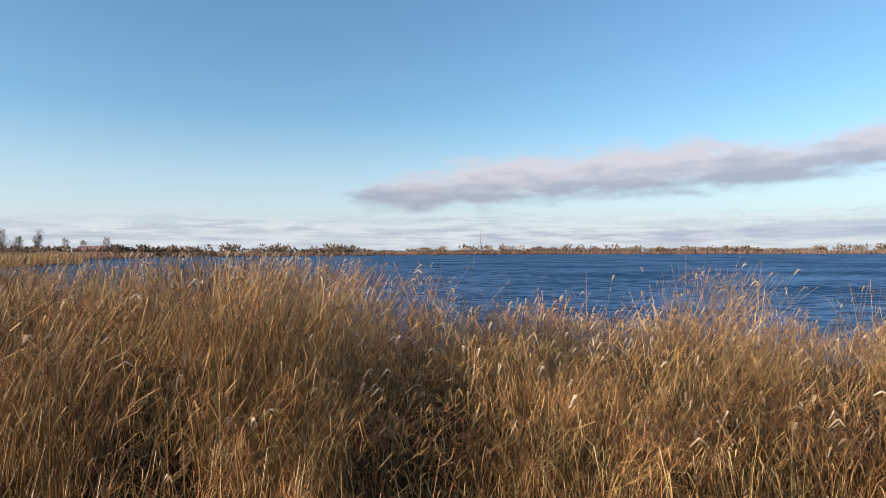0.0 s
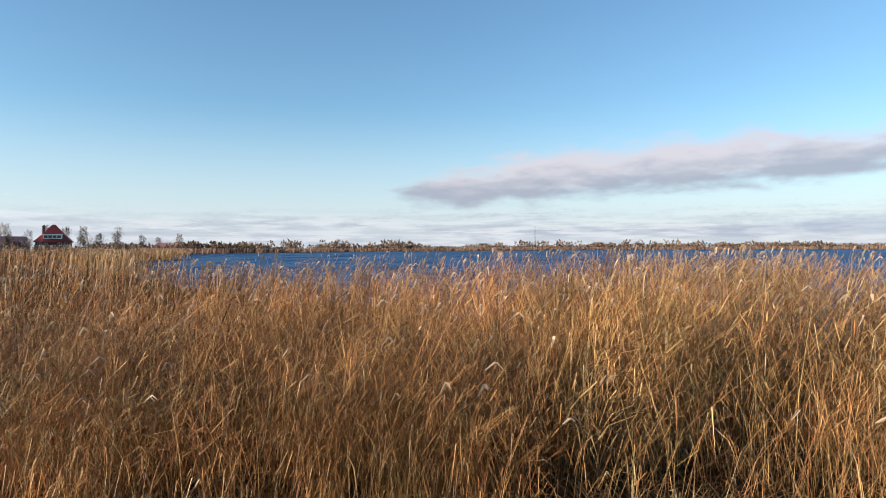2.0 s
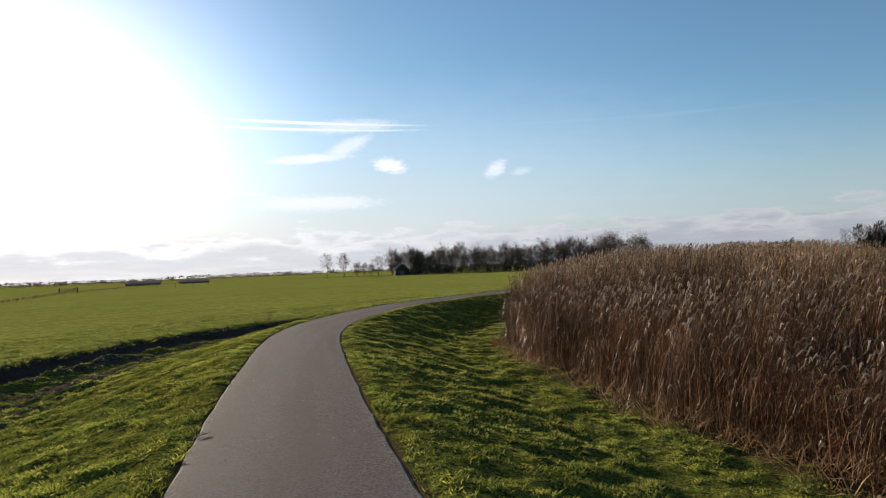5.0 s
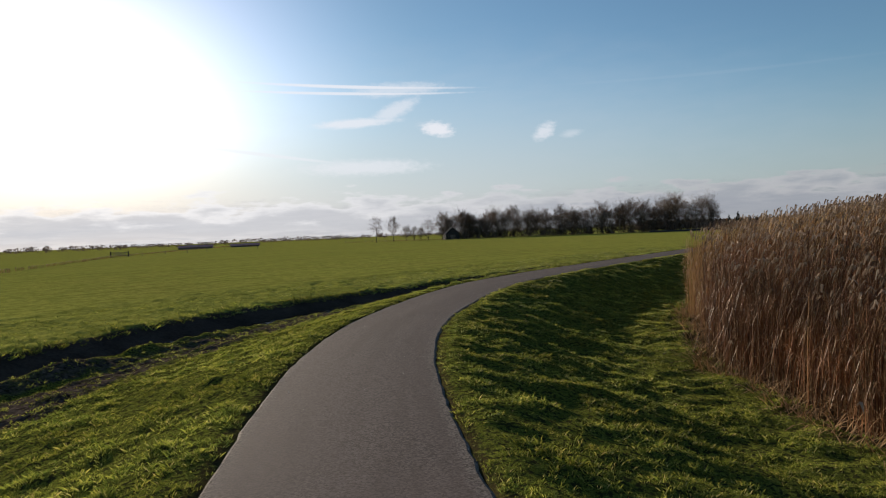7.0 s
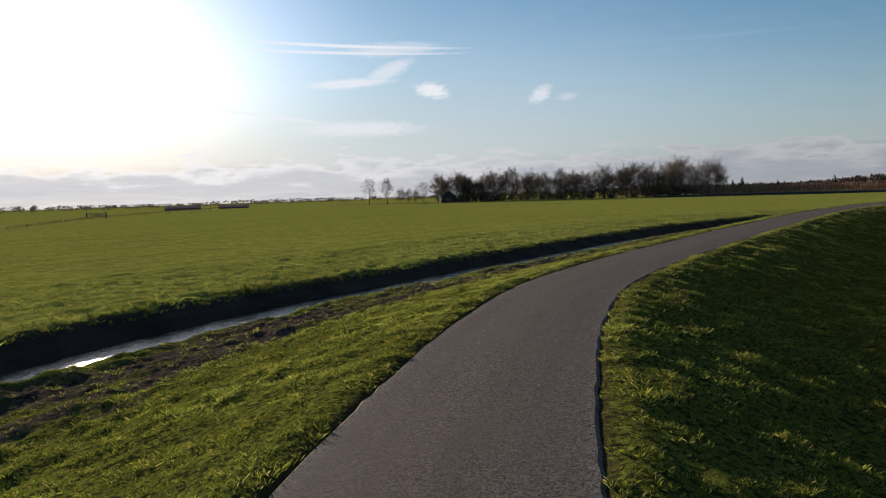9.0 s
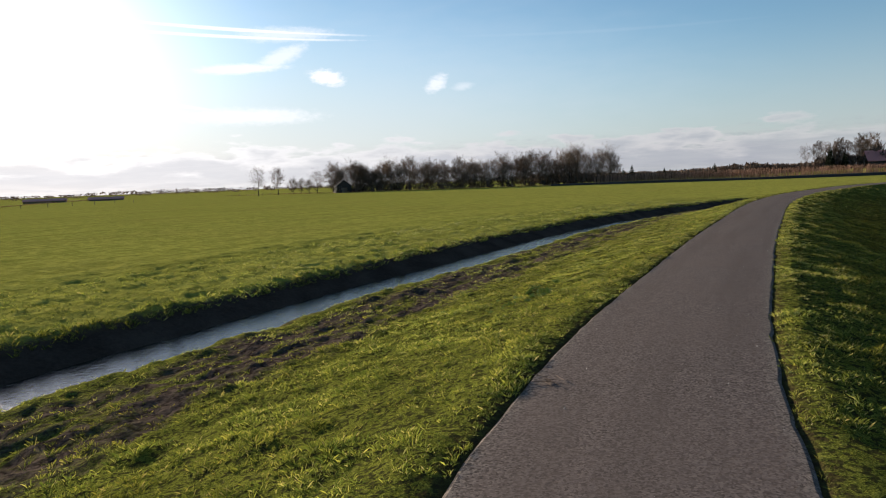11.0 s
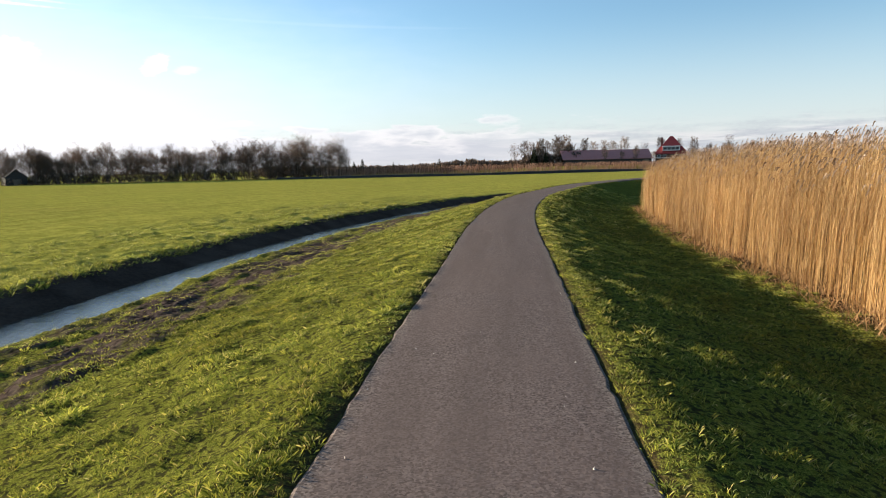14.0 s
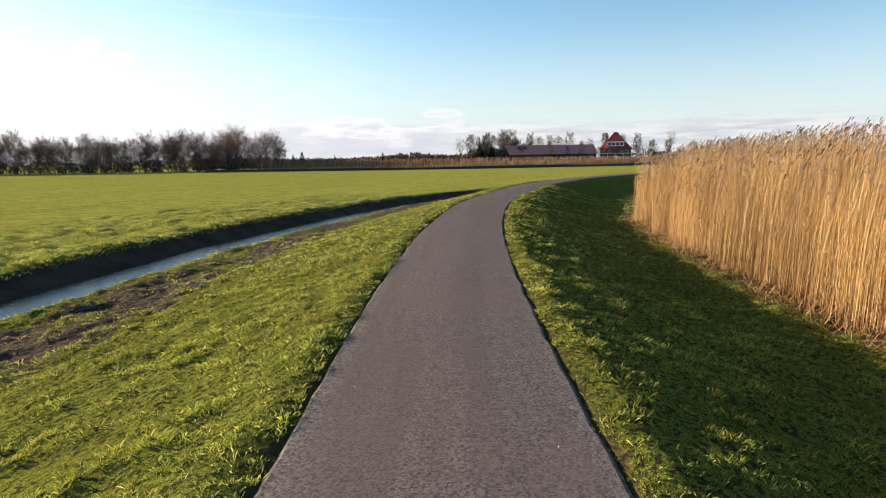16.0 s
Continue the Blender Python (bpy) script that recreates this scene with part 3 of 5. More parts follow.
def reed_mesh(name, x, y, h, wide=1.0, leaves=3, plume=0.5, lean=0.18, droop=1.0, leafy=1.0):
    """Dead reeds as one mesh: bent three-sided stalks, drooping leaves, feathery heads."""
    n = len(x)
    z = ground_height(x, y) - 0.05
    lean = np.broadcast_to(lean, n)
    base = np.stack([x, y, z], 1)
    turn = rng.rand(n) * 2 * np.pi
    # the wind leans most of them the same way, down the path
    snapped = 1 + 3.0 * (rng.rand(n) < np.interp(lean, [0.1, 0.3], [0.015, 0.24]))
    slant = np.stack([np.cos(turn), np.sin(turn)], 1) * (lean * (0.25 + 1.25 * rng.rand(n)))[:, None] + np.array([0.05, -0.15]) * (0.5 + fuzz(x, y, 3, 8))[:, None] * np.minimum(lean / 0.18, 1.15)[:, None]
    # wind-thrown clumps lean together
    swirl = 12.6 * fuzz(x, y, 1.1, 41)
    slant += np.stack([np.cos(swirl), np.sin(swirl)], 1) * (np.clip(lean - 0.12, 0, 1) * 1.3 * fuzz(x, y, 0.8, 42))[:, None]
    slant *= snapped[:, None]
    h = h / (0.6 + 0.4 * snapped)
    levels = np.array([0.0, 0.55, 1.0])
    ring = np.array([0, 2.1, 4.2])
    rad = np.array([0.0055, 0.0045, 0.002]) * wide
    axis = np.zeros((n, 3, 3))
    for i, u in enumerate(levels):
        axis[:, i, :2] = base[:, :2] + slant * (u ** 1.8 * h)[:, None]
        axis[:, i, 2] = base[:, 2] + u * h * (1 - 0.25 * (slant ** 2).sum(1) * u)
    v = np.zeros((n, 3, 3, 3))
    for i in range(3):
        for j in range(3):
            a = turn + ring[j]
            v[:, i, j] = axis[:, i] + np.stack([np.cos(a), np.sin(a), 0 * a], 1) * rad[i]
    verts = [v.reshape(-1, 3)]
    k = np.arange(n)[:, None] * 9
    quads = np.concatenate([k + np.array([[i * 3 + j, i * 3 + (j + 1) % 3, i * 3 + 3 + (j + 1) % 3, i * 3 + 3 + j]]) for i in range(2) for j in range(3)])
    groups = [(quads, 0)]
    count = n * 9

    def blades(at, way, side, length, width, fall):
        """Two-part blades: start, direction, sideways, length, width, sag."""
        nonlocal count
        m = len(at)
        mid = at + way * (length * 0.5)[:, None]
        tip = at + way * (length * 0.92)[:, None]
        tip[:, 2] -= fall * length
        w = side * (width * 0.5)[:, None]
        verts.append(np.stack([at - w * 0.5, at + w * 0.5, mid + w, mid - w, tip], 1).reshape(-1, 3))
        j = count + np.arange(m)[:, None] * 5
        count += m * 5
        return j + np.array([[0, 1, 2, 3]]), j + np.array([[3, 2, 4]])

    for i in range(leaves):
        u = 0.3 + 0.6 * rng.rand(n)
        at = axis[:, 0] * (1 - u)[:, None] + axis[:, 2] * u[:, None]
        at[:, :2] = base[:, :2] + slant * (u ** 1.8 * h)[:, None]
        a = rng.rand(n) * 2 * np.pi
        rise = rng.rand(n) * 1.3 - 0.25
        way = np.stack([np.cos(a), np.sin(a) - 0.35, rise], 1)
        way /= np.linalg.norm(way, axis=1)[:, None]
        side = np.stack([-np.sin(a), np.cos(a), 0.4 * (rng.rand(n) - 0.5)], 1)
        q, t3 = blades(at, way, side, (0.22 + 0.3 * rng.rand(n)) * leafy * np.minimum(1, h / 1.6), (0.007 + 0.009 * rng.rand(n)) * wide, (0.2 + 0.8 * rng.rand(n)) * droop)
        groups += [(q, 1), (t3, 1)]
    has = np.nonzero(rng.rand(n) < plume)[0]
    if len(has):
        for turn2 in (0.0, 1.6):
            a = turn[has] + turn2
            way = np.stack([slant[has, 0] * 1.2 + 0.12, slant[has, 1] * 1.2 - 0.28, 0 * a + 0.85], 1)
            way /= np.linalg.norm(way, axis=1)[:, None]
            side = np.stack([np.cos(a), np.sin(a), 0 * a], 1)
            m = len(has)
            q, t3 = blades(axis[has, 2] - way * 0.05, way, side, 0.16 + 0.12 * rng.rand(m), (0.022 + 0.02 * rng.rand(m)) * max(1, wide * 0.8), 0.35 + 0.3 * rng.rand(m))
            groups += [(q, 2), (t3, 2)]
    return arrays(name, np.vstack(verts), groups)


def reed_height(s, d, x, y):
    """Short and wind-beaten by the lake, tall and close round the bend."""
    tall = np.interp(s, [20, 30.5, 32.5, 36, 41, 46, 52, 66, 74, 96, 110, 150], [1.4, 1.45, 2.7, 2.65, 2.3, 1.85, 1.95, 2.05, 2.5, 2.75, 3.0, 3.0])
    tall = tall * np.where(s < 31, np.interp(d, [10, 15], [1.0, 0.75]), 1.0)
    back = np.interp(d, [5.5, 7.0, 10.0, 16.0], [0.70, 0.88, 1.05, 1.02])
    front = np.interp(d, [5.4, 6.1, 7.2, 9.0, 16.0], [0.34, 0.55, 0.85, 1.04, 1.02])
    back = back + (front - back) * np.interp(s, [58, 70], [1, 0])
    lump = 0.5 * fuzz(x, y, 2.2, 3) + 0.5 * fuzz(x, y, 0.9, 19)
    even = np.interp(s, [70, 86], [0, 1])
    wild = np.interp(s, [58, 70], [1, 0])
    h = tall * back * (0.66 - 0.2 * wild + (0.5 + 0.42 * wild) * lump + even * (0.22 - 0.36 * lump))
    # a few tall tussocks stand over the low stretch
    tuss = np.clip((fuzz(x, y, 1.6, 9) - 0.72) * 6, 0, 1) * (s < 30.5) * (d > 8)
    h = h + 0.19
    h = h * (1 + 0.75 * tuss) * np.where(s < 64, 0.88 + 0.18 * rng.rand(len(x)), 0.82 + 0.3 * rng.rand(len(x)) ** (1 - 0.5 * even))
    return np.minimum(h, np.where(s < 64, 2.7, 9.0))


def scatter(s0, s1, d0, d1, per_m2):
    n = int((s1 - s0) * (d1 - d0) * per_m2)
    return s0 + (s1 - s0) * rng.rand(n), d0 + (d1 - d0) * rng.rand(n)


def reed_zone(name, spans, wide, leaves, plume, label, straw=None, leafy=1.0):
    ss, dd = [], []
    for s0, s1, d0, d1, k in spans:
        s, d = scatter(s0, s1, d0, d1, k)
        ss.append(s)
        dd.append(d)
    s, d = np.concatenate(ss), np.concatenate(dd)
    p = place(s, d)
    x, y = p[:, 0], p[:, 1]
    s, d = section(p)
    keep = (d > 5.62 + 0.55 * fuzz(s, 0 * s, 2.5, 5) + 0.3 * fuzz(s, 0 * s, 0.7, 6)) & (lake_gap(p) > -1.5 * fuzz(x, y, 4, 7))
    # thin places in the stand
    keep &= rng.rand(len(s)) < np.clip(np.where(s < 64, 3.6, 1.9) * fuzz(x, y, 0.9, 12) - np.where(s < 64, 0.7, 0.0), np.where(s < 64, 0.12, 0.2), 1)
    x, y, s, d = x[keep], y[keep], s[keep], d[keep]
    h = reed_height(s, d, x, y)
    lean = np.interp(s, [25, 50, 70, 95], [0.36, 0.30, 0.14, 0.06]) * np.interp(d, [5.4, 7.5], [1.5, 1.0])
    me = reed_mesh(name, x, y, h, wide, leaves, plume, lean, 1.0, leafy)
    return link(name, me, straw or [REED, REED_LEAF, PLUME], label=label, category="reeds", kind="stuff")


RUST, SHADED_RUST = [RUSTY, RUSTY_LEAF, PLUME], [SHADED_RUSTY, SHADED_RUSTY_LEAF, PLUME]
reed_zone("reed_bed", [(21, 40, 5.3, 8.4, 110), (40, 47, 5.3, 8.4, 55)], 0.6, 6, 0.04, "straw-yellow bent reeds among the rusty ones", [OCHRE, OCHRE_LEAF, PLUME], 1.25)
reed_zone("reed_bed", [(21, 40, 5.3, 8.2, 80), (40, 62, 5.3, 8.2, 125)], 0.62, 6, 0.05, "rust-brown wind-beaten reeds along the dike's foot", RUST, 1.25)
reed_zone("reed_bed", [(62, 86, 5.3, 7.6, 120)], 0.7, 4, 0.25, "rusty reeds, darkened as backlit, with pale seed heads at the verge", SHADED_RUST)
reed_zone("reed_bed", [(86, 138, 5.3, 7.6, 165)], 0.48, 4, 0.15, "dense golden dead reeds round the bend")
reed_zone("reed_bed", [(38, 62, 8.2, 13.0, 58)], 0.85, 5, 0.12, "bent rust-brown reeds at the widening of the stand", RUST, 1.3)
reed_zone("reed_bed", [(15, 40, 8.2, 13.0, 62)], 0.85, 5, 0.12, "bent straw-brown reeds before the open lake", [OCHRE, OCHRE_LEAF, PLUME], 1.3)
reed_zone("reed_bed", [(62, 86, 7.6, 12, 40)], 1.0, 3, 0.75, "rusty reed stand, darkened as backlit, full of feathery pale heads", SHADED_RUST)
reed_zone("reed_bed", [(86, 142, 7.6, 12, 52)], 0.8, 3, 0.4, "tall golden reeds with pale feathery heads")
reed_zone("reed_bed", [(10, 62, 13.0, 24.0, 14)], 1.5, 3, 0.3, "low brown reeds at the lake's edge", RUST, 1.2)
reed_zone("reed_bed", [(62, 96, 12, 17, 10)], 1.9, 2, 0.8, "tall brown reeds deep in the stand", RUST)
reed_zone("reed_bed", [(96, 146, 12, 17, 14)], 1.5, 2, 0.7, "tall golden reeds deep in the stand")


def tall_stalks():
    """Single stalks with nodding heads that stand over the beaten-down reeds."""
    s, d = scatter(27, 62, 7.5, 15.0, 0.7)
    s = np.where(rng.rand(len(s)) < 0.5, s, 27 + 35 * fuzz(s, d, 0.6, 27))
    p = place(s, d)
    h = np.interp(s, [27, 31.5, 33, 62], [1.6, 1.8, 2.5, 2.7]) * (0.82 + 0.2 * rng.rand(len(s)))
    link("reed_stalks", reed_mesh("reed_stalks", p[:, 0], p[:, 1], h, 1.0, 3, 0.9, 0.16), RUST, label="single tall reed stalks with nodding heads", category="reeds", kind="stuff")


def reed_mat():
    """The matted top of the stand: snapped stems and dead leaves lying every way on the reeds below."""
    s, d = scatter(20, 64, 5.6, 12.5, 240)
    p = place(s, d)
    x, y = p[:, 0], p[:, 1]
    keep = (rng.rand(len(s)) < np.clip(3.2 * fuzz(x, y, 0.8, 23) - 0.9, 0, 1)) & (d > 6.0 + 0.5 * fuzz(s, 0 * s, 2.5, 5))
    x, y, s, d = x[keep], y[keep], s[keep], d[keep]
    n = len(x)
    z = ground_height(x, y) + reed_height(s, d, x, y) * (0.25 + 0.68 * rng.rand(n) ** 0.6)
    a, up = rng.rand(n) * 6.283, rng.rand(n) * 1.1 - 0.35
    way = np.stack([np.cos(a) + 0.2, np.sin(a) - 0.5, up], 1)
    way /= np.linalg.norm(way, axis=1)[:, None]
    side = np.stack([-np.sin(a), np.cos(a), 0.5 * (rng.rand(n) - 0.5)], 1) * (0.0025 + 0.0045 * rng.rand(n))[:, None]
    ln = (0.15 + 0.5 * rng.rand(n) ** 1.6)[:, None]
    at = np.column_stack([x, y, z]) - way * ln * 0.5
    mid = at + way * ln * 0.55 + np.array([0, 0, 0.04])
    tip = at + way * ln
    tip[:, 2] -= 0.35 * ln[:, 0] * rng.rand(n)
    v = np.stack([at - side, at + side, mid + side, mid - side, tip], 1).reshape(-1, 3)
    k = np.arange(n)[:, None] * 5
    bent = rng.rand(n) < 0.4
    groups = [(k[m] + np.array([q]), slot) for m, slot in ((bent, 0), (~bent, 1)) for q in ([0, 1, 2, 3], [3, 2, 4])]
    link("reed_mat", arrays("reed_mat", v, groups), [OCHRE_LEAF, RUSTY_LEAF], label="matted snapped stems and curled leaves on the reeds", category="dead reeds", kind="stuff")


tall_stalks()
reed_mat()


def far_reeds():
    n = 26000
    x, y = 8 + 150 * rng.rand(n), -40 + 150 * rng.rand(n)
    p = np.stack([x, y], 1)
    s, d = section(p)
    keep = (d > 16.5) & (d < 75) & (lake_gap(p) > -1) & (rng.rand(n) < np.interp(d, [16, 40, 75], [1, 0.6, 0.3]))
    x, y, s, d = x[keep], y[keep], s[keep], d[keep]
    h = np.interp(s, [40, 66, 90], [1.7, 2.1, 2.75]) * (0.85 + 0.25 * fuzz(x, y, 5, 3)) * (0.85 + 0.25 * rng.rand(len(x)))
    me = reed_mesh("reed_field", x, y, h, 4.0, 2, 0.8, 0.12)
    link("reed_field", me, [RUSTY, RUSTY_LEAF, PLUME], label="broad brown reed field reaching towards the lake", category="reeds", kind="stuff")


far_reeds()


def reed_litter():
    """Broken stems and orange dead grass at the foot of the stand."""
    s, d = scatter(22, 138, 5.3, 7.0, 130)
    p = place(s, d)
    keep = d > 5.4 + 0.5 * fuzz(s, 0 * s, 2.5, 5)
    p, s = p[keep], s[keep]
    n = len(p)
    z = ground_height(p[:, 0], p[:, 1])
    a, up = rng.rand(n) * 6.283, 0.15 + 0.9 * rng.rand(n)
    way = np.stack([np.cos(a), np.sin(a), up], 1)
    way /= np.linalg.norm(way, axis=1)[:, None]
    side = np.stack([-np.sin(a), np.cos(a), 0 * a], 1) * (0.003 + 0.005 * rng.rand(n))[:, None]
    at = np.column_stack([p, z])
    ln = (0.2 + 0.55 * rng.rand(n))[:, None]
    tip = at + way * ln
    tip[:, 2] -= 0.25 * ln[:, 0] * rng.rand(n)
    mid = at + way * ln * 0.5 + np.array([0, 0, 0.03])
    v = np.stack([at - side, at + side, mid + side, mid - side, tip], 1).reshape(-1, 3)
    k = np.arange(n)[:, None] * 5
    link("reed_litter", arrays("reed_litter", v, [(k + np.array([[0, 1, 2, 3]]), 0), (k + np.array([[3, 2, 4]]), 0)]), LITTER, label="tangled rusty dead grass and broken reed stems", category="dead grass", kind="stuff")


reed_litter()

# ---- turf: hummocky sheets of sward and mud, then the blades ----


def hummock(x, y, d):
    """Lumps of the sward: tussocks and hoof marks."""
    n = 0.22 * fuzz(x, y, 0.8, 13) + 0.42 * fuzz(x, y, 0.36, 14) + 0.36 * fuzz(x, y, 0.19, 16)
    return n


def turf_z(x, y, s, d):
    lump = hummock(x, y, d)
    deep = np.interp(d, [-24, -13.6, -13.3, -10.4, -9.8, -5.8, -5.0, -1.6, -1.0, 1.0, 1.6, 4.0, 5.8], [0.20, 0.30, 0.0, 0.0, 0.24, 0.26, 0.19, 0.16, 0.02, 0.02, 0.15, 0.20, 0.16])
    lip = np.interp(np.abs(d), [0.88, 0.95, 1.02, 1.3, 1.7], [-0.03, 0.036, 0.060, 0.052, 0.04])
    lip = lip + 0.006 * (d < 0) * (np.abs(d) < 1.35)
    return ground_height(x, y, s, d) + lip + deep * (lump - 0.42)


def turf(name, s0, s1, d0, d1, step, label):
    gs, gd = np.arange(s0, s1, step), np.arange(d0, d1 + step / 2, step)
    ss, dd = np.meshgrid(gs, gd)
    ss, dd = ss.ravel(), dd.ravel()
    edge = np.abs(dd) < 1.1
    dd = np.where(edge, dd + np.sign(dd) * (fuzz(ss, dd * 0, 0.25, 15) - 0.5) * 0.035, dd)
    p = place(ss, dd)
    z = turf_z(p[:, 0], p[:, 1], ss, dd)
    outer = (np.abs(dd - d0) < 1e-6) | (np.abs(dd - gd[-1]) < 1e-6)
    z = np.where(outer & ~edge, z - 0.15, z)
    n, m = len(gs), len(gd)
    k = (np.arange(m - 1)[:, None] * n + np.arange(n - 1)[None]).ravel()
    me = arrays(name, np.column_stack([p, z]), [(np.stack([k, k + 1, k + n + 1, k + n], 1)[:, ::-1], 0)], True, (("offset", dd), ("along", ss)))
    link(name, me, GROUND, label=label, category="turf", kind="stuff")


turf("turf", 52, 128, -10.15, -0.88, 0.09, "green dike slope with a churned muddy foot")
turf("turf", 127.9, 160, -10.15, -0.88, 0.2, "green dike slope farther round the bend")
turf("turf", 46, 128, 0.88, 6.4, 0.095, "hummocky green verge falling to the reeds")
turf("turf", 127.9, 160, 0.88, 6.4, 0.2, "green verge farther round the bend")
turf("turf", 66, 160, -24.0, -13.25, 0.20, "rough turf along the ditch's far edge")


def sward(name, s0, s1, d0, d1, per_m2, blades, tall, width, label, thin=0.0):
    """Grass in small tufts: blades spraying from many roots, rank on the hummocks and thin in the hollows."""
    s, d = scatter(s0, s1, d0, d1, per_m2)
    p = place(s, d)
    lump = hummock(p[:, 0], p[:, 1], d)
    rank = np.clip(0.55 * lump + 0.45 * fuzz(p[:, 0], p[:, 1], 0.27, 33), 0, 1)
    keep = (rng.rand(len(s)) < np.clip(rank * 4.2 - 1.35 - thin, 0.06, 1)) & (np.abs(d) > 0.95 + 0.10 * fuzz(s, d * 0, 0.3, 15))
    p, s, d, rank = p[keep], s[keep], d[keep], rank[keep]
    root = np.column_stack([p, turf_z(p[:, 0], p[:, 1], s, d) - 0.014])
    size = (0.50 + 1.3 * rank ** 2) * (0.55 + 0.8 * rng.rand(len(s)))
    n = len(s) * blades
    at, size = np.repeat(root, blades, 0), np.repeat(size, blades)
    a = rng.rand(n) * 6.283
    out = np.stack([np.cos(a), np.sin(a)], 1)
    at[:, :2] += out * (tall * 0.4 * size * rng.rand(n))[:, None]
    h = tall * size * (0.45 + 0.8 * rng.rand(n))
    bend = 0.15 + 0.95 * rng.rand(n)
    tip = at + np.column_stack([out * bend[:, None], np.ones(n) - 0.25 * bend]) * h[:, None]
    side = np.stack([-out[:, 1], out[:, 0], 0 * a], 1) * (width * (0.6 + 0.8 * rng.rand(n)))[:, None]
    mid = (at + tip) / 2 + np.array([0, 0, 1.0]) * (h * 0.2)[:, None]
    v = np.stack([at - side, at + side, mid + side * 0.8, tip], 1).reshape(-1, 3)
    k = np.arange(n)[:, None] * 4
    link(name, arrays(name, v, [(k + np.array([[0, 1, 2]]), 0), (k + np.array([[0, 2, 3]]), 0)]), GRASS, label=label, category="grass", kind="stuff")


sward("verge_grass", 57, 120, -4.2, -0.95, 340, 8, 0.050, 0.0014, "lush sunlit green grass on the dike slope")
sward("verge_grass", 60, 122, -6.0, -4.2, 170, 7, 0.058, 0.0021, "lush green grass low on the dike slope")
sward("verge_grass", 48, 120, 0.95, 6.1, 300, 8, 0.050, 0.0014, "tufted green grass in low slanting light beside the path")
sward("verge_grass", 120, 150, -6.0, -0.95, 70, 7, 0.075, 0.005, "green grass on the dike farther along the bend")
sward("verge_grass", 120, 150, 0.95, 6.2, 70, 7, 0.07, 0.0045, "green verge grass farther along the bend")
sward("edge_grass", 58, 122, -1.25, -0.94, 240, 7, 0.036, 0.0015, "ragged short grass creeping over the path's edge", -0.5)
sward("edge_grass", 58, 122, 0.95, 1.25, 160, 7, 0.036, 0.0015, "ragged short grass creeping over the path's edge", -0.4)
sward("ditch_grass", 62, 135, -10.2, -5.8, 60, 7, 0.06, 0.0026, "sparse grass on the muddy ditch shelf", 0.15)
sward("meadow_grass", 66, 150, -21.0, -13.6, 34, 6, 0.075, 0.0045, "short rough grass along the ditch's far edge", 0.1)
sward("bank_grass", 72, 155, -14.0, -13.1, 60, 8, 0.13, 0.004, "rank grass hanging over the ditch's far bank", -0.3)

# ---- bare trees ----


def tube(verts, faces, a, b, r0, r1, sides=4):
    """A tapered limb from a to b."""
    way = (b - a).normalized()
    u = way.orthogonal().normalized()
    w = way.cross(u)
    k = len(verts)
    for p, r in ((a, r0), (b, r1)):
        for i in range(sides):
            t = 2 * math.pi * i / sides
            verts.append(p + (u * math.cos(t) + w * math.sin(t)) * r)
    for i in range(sides):
        j = (i + 1) % sides
        faces.append((k + i, k + j, k + sides + j, k + sides + i))


def raw(name, verts, faces):
    me = bpy.data.meshes.new(name)
    me.from_pydata([tuple(v) for v in verts], [], faces)
    return me


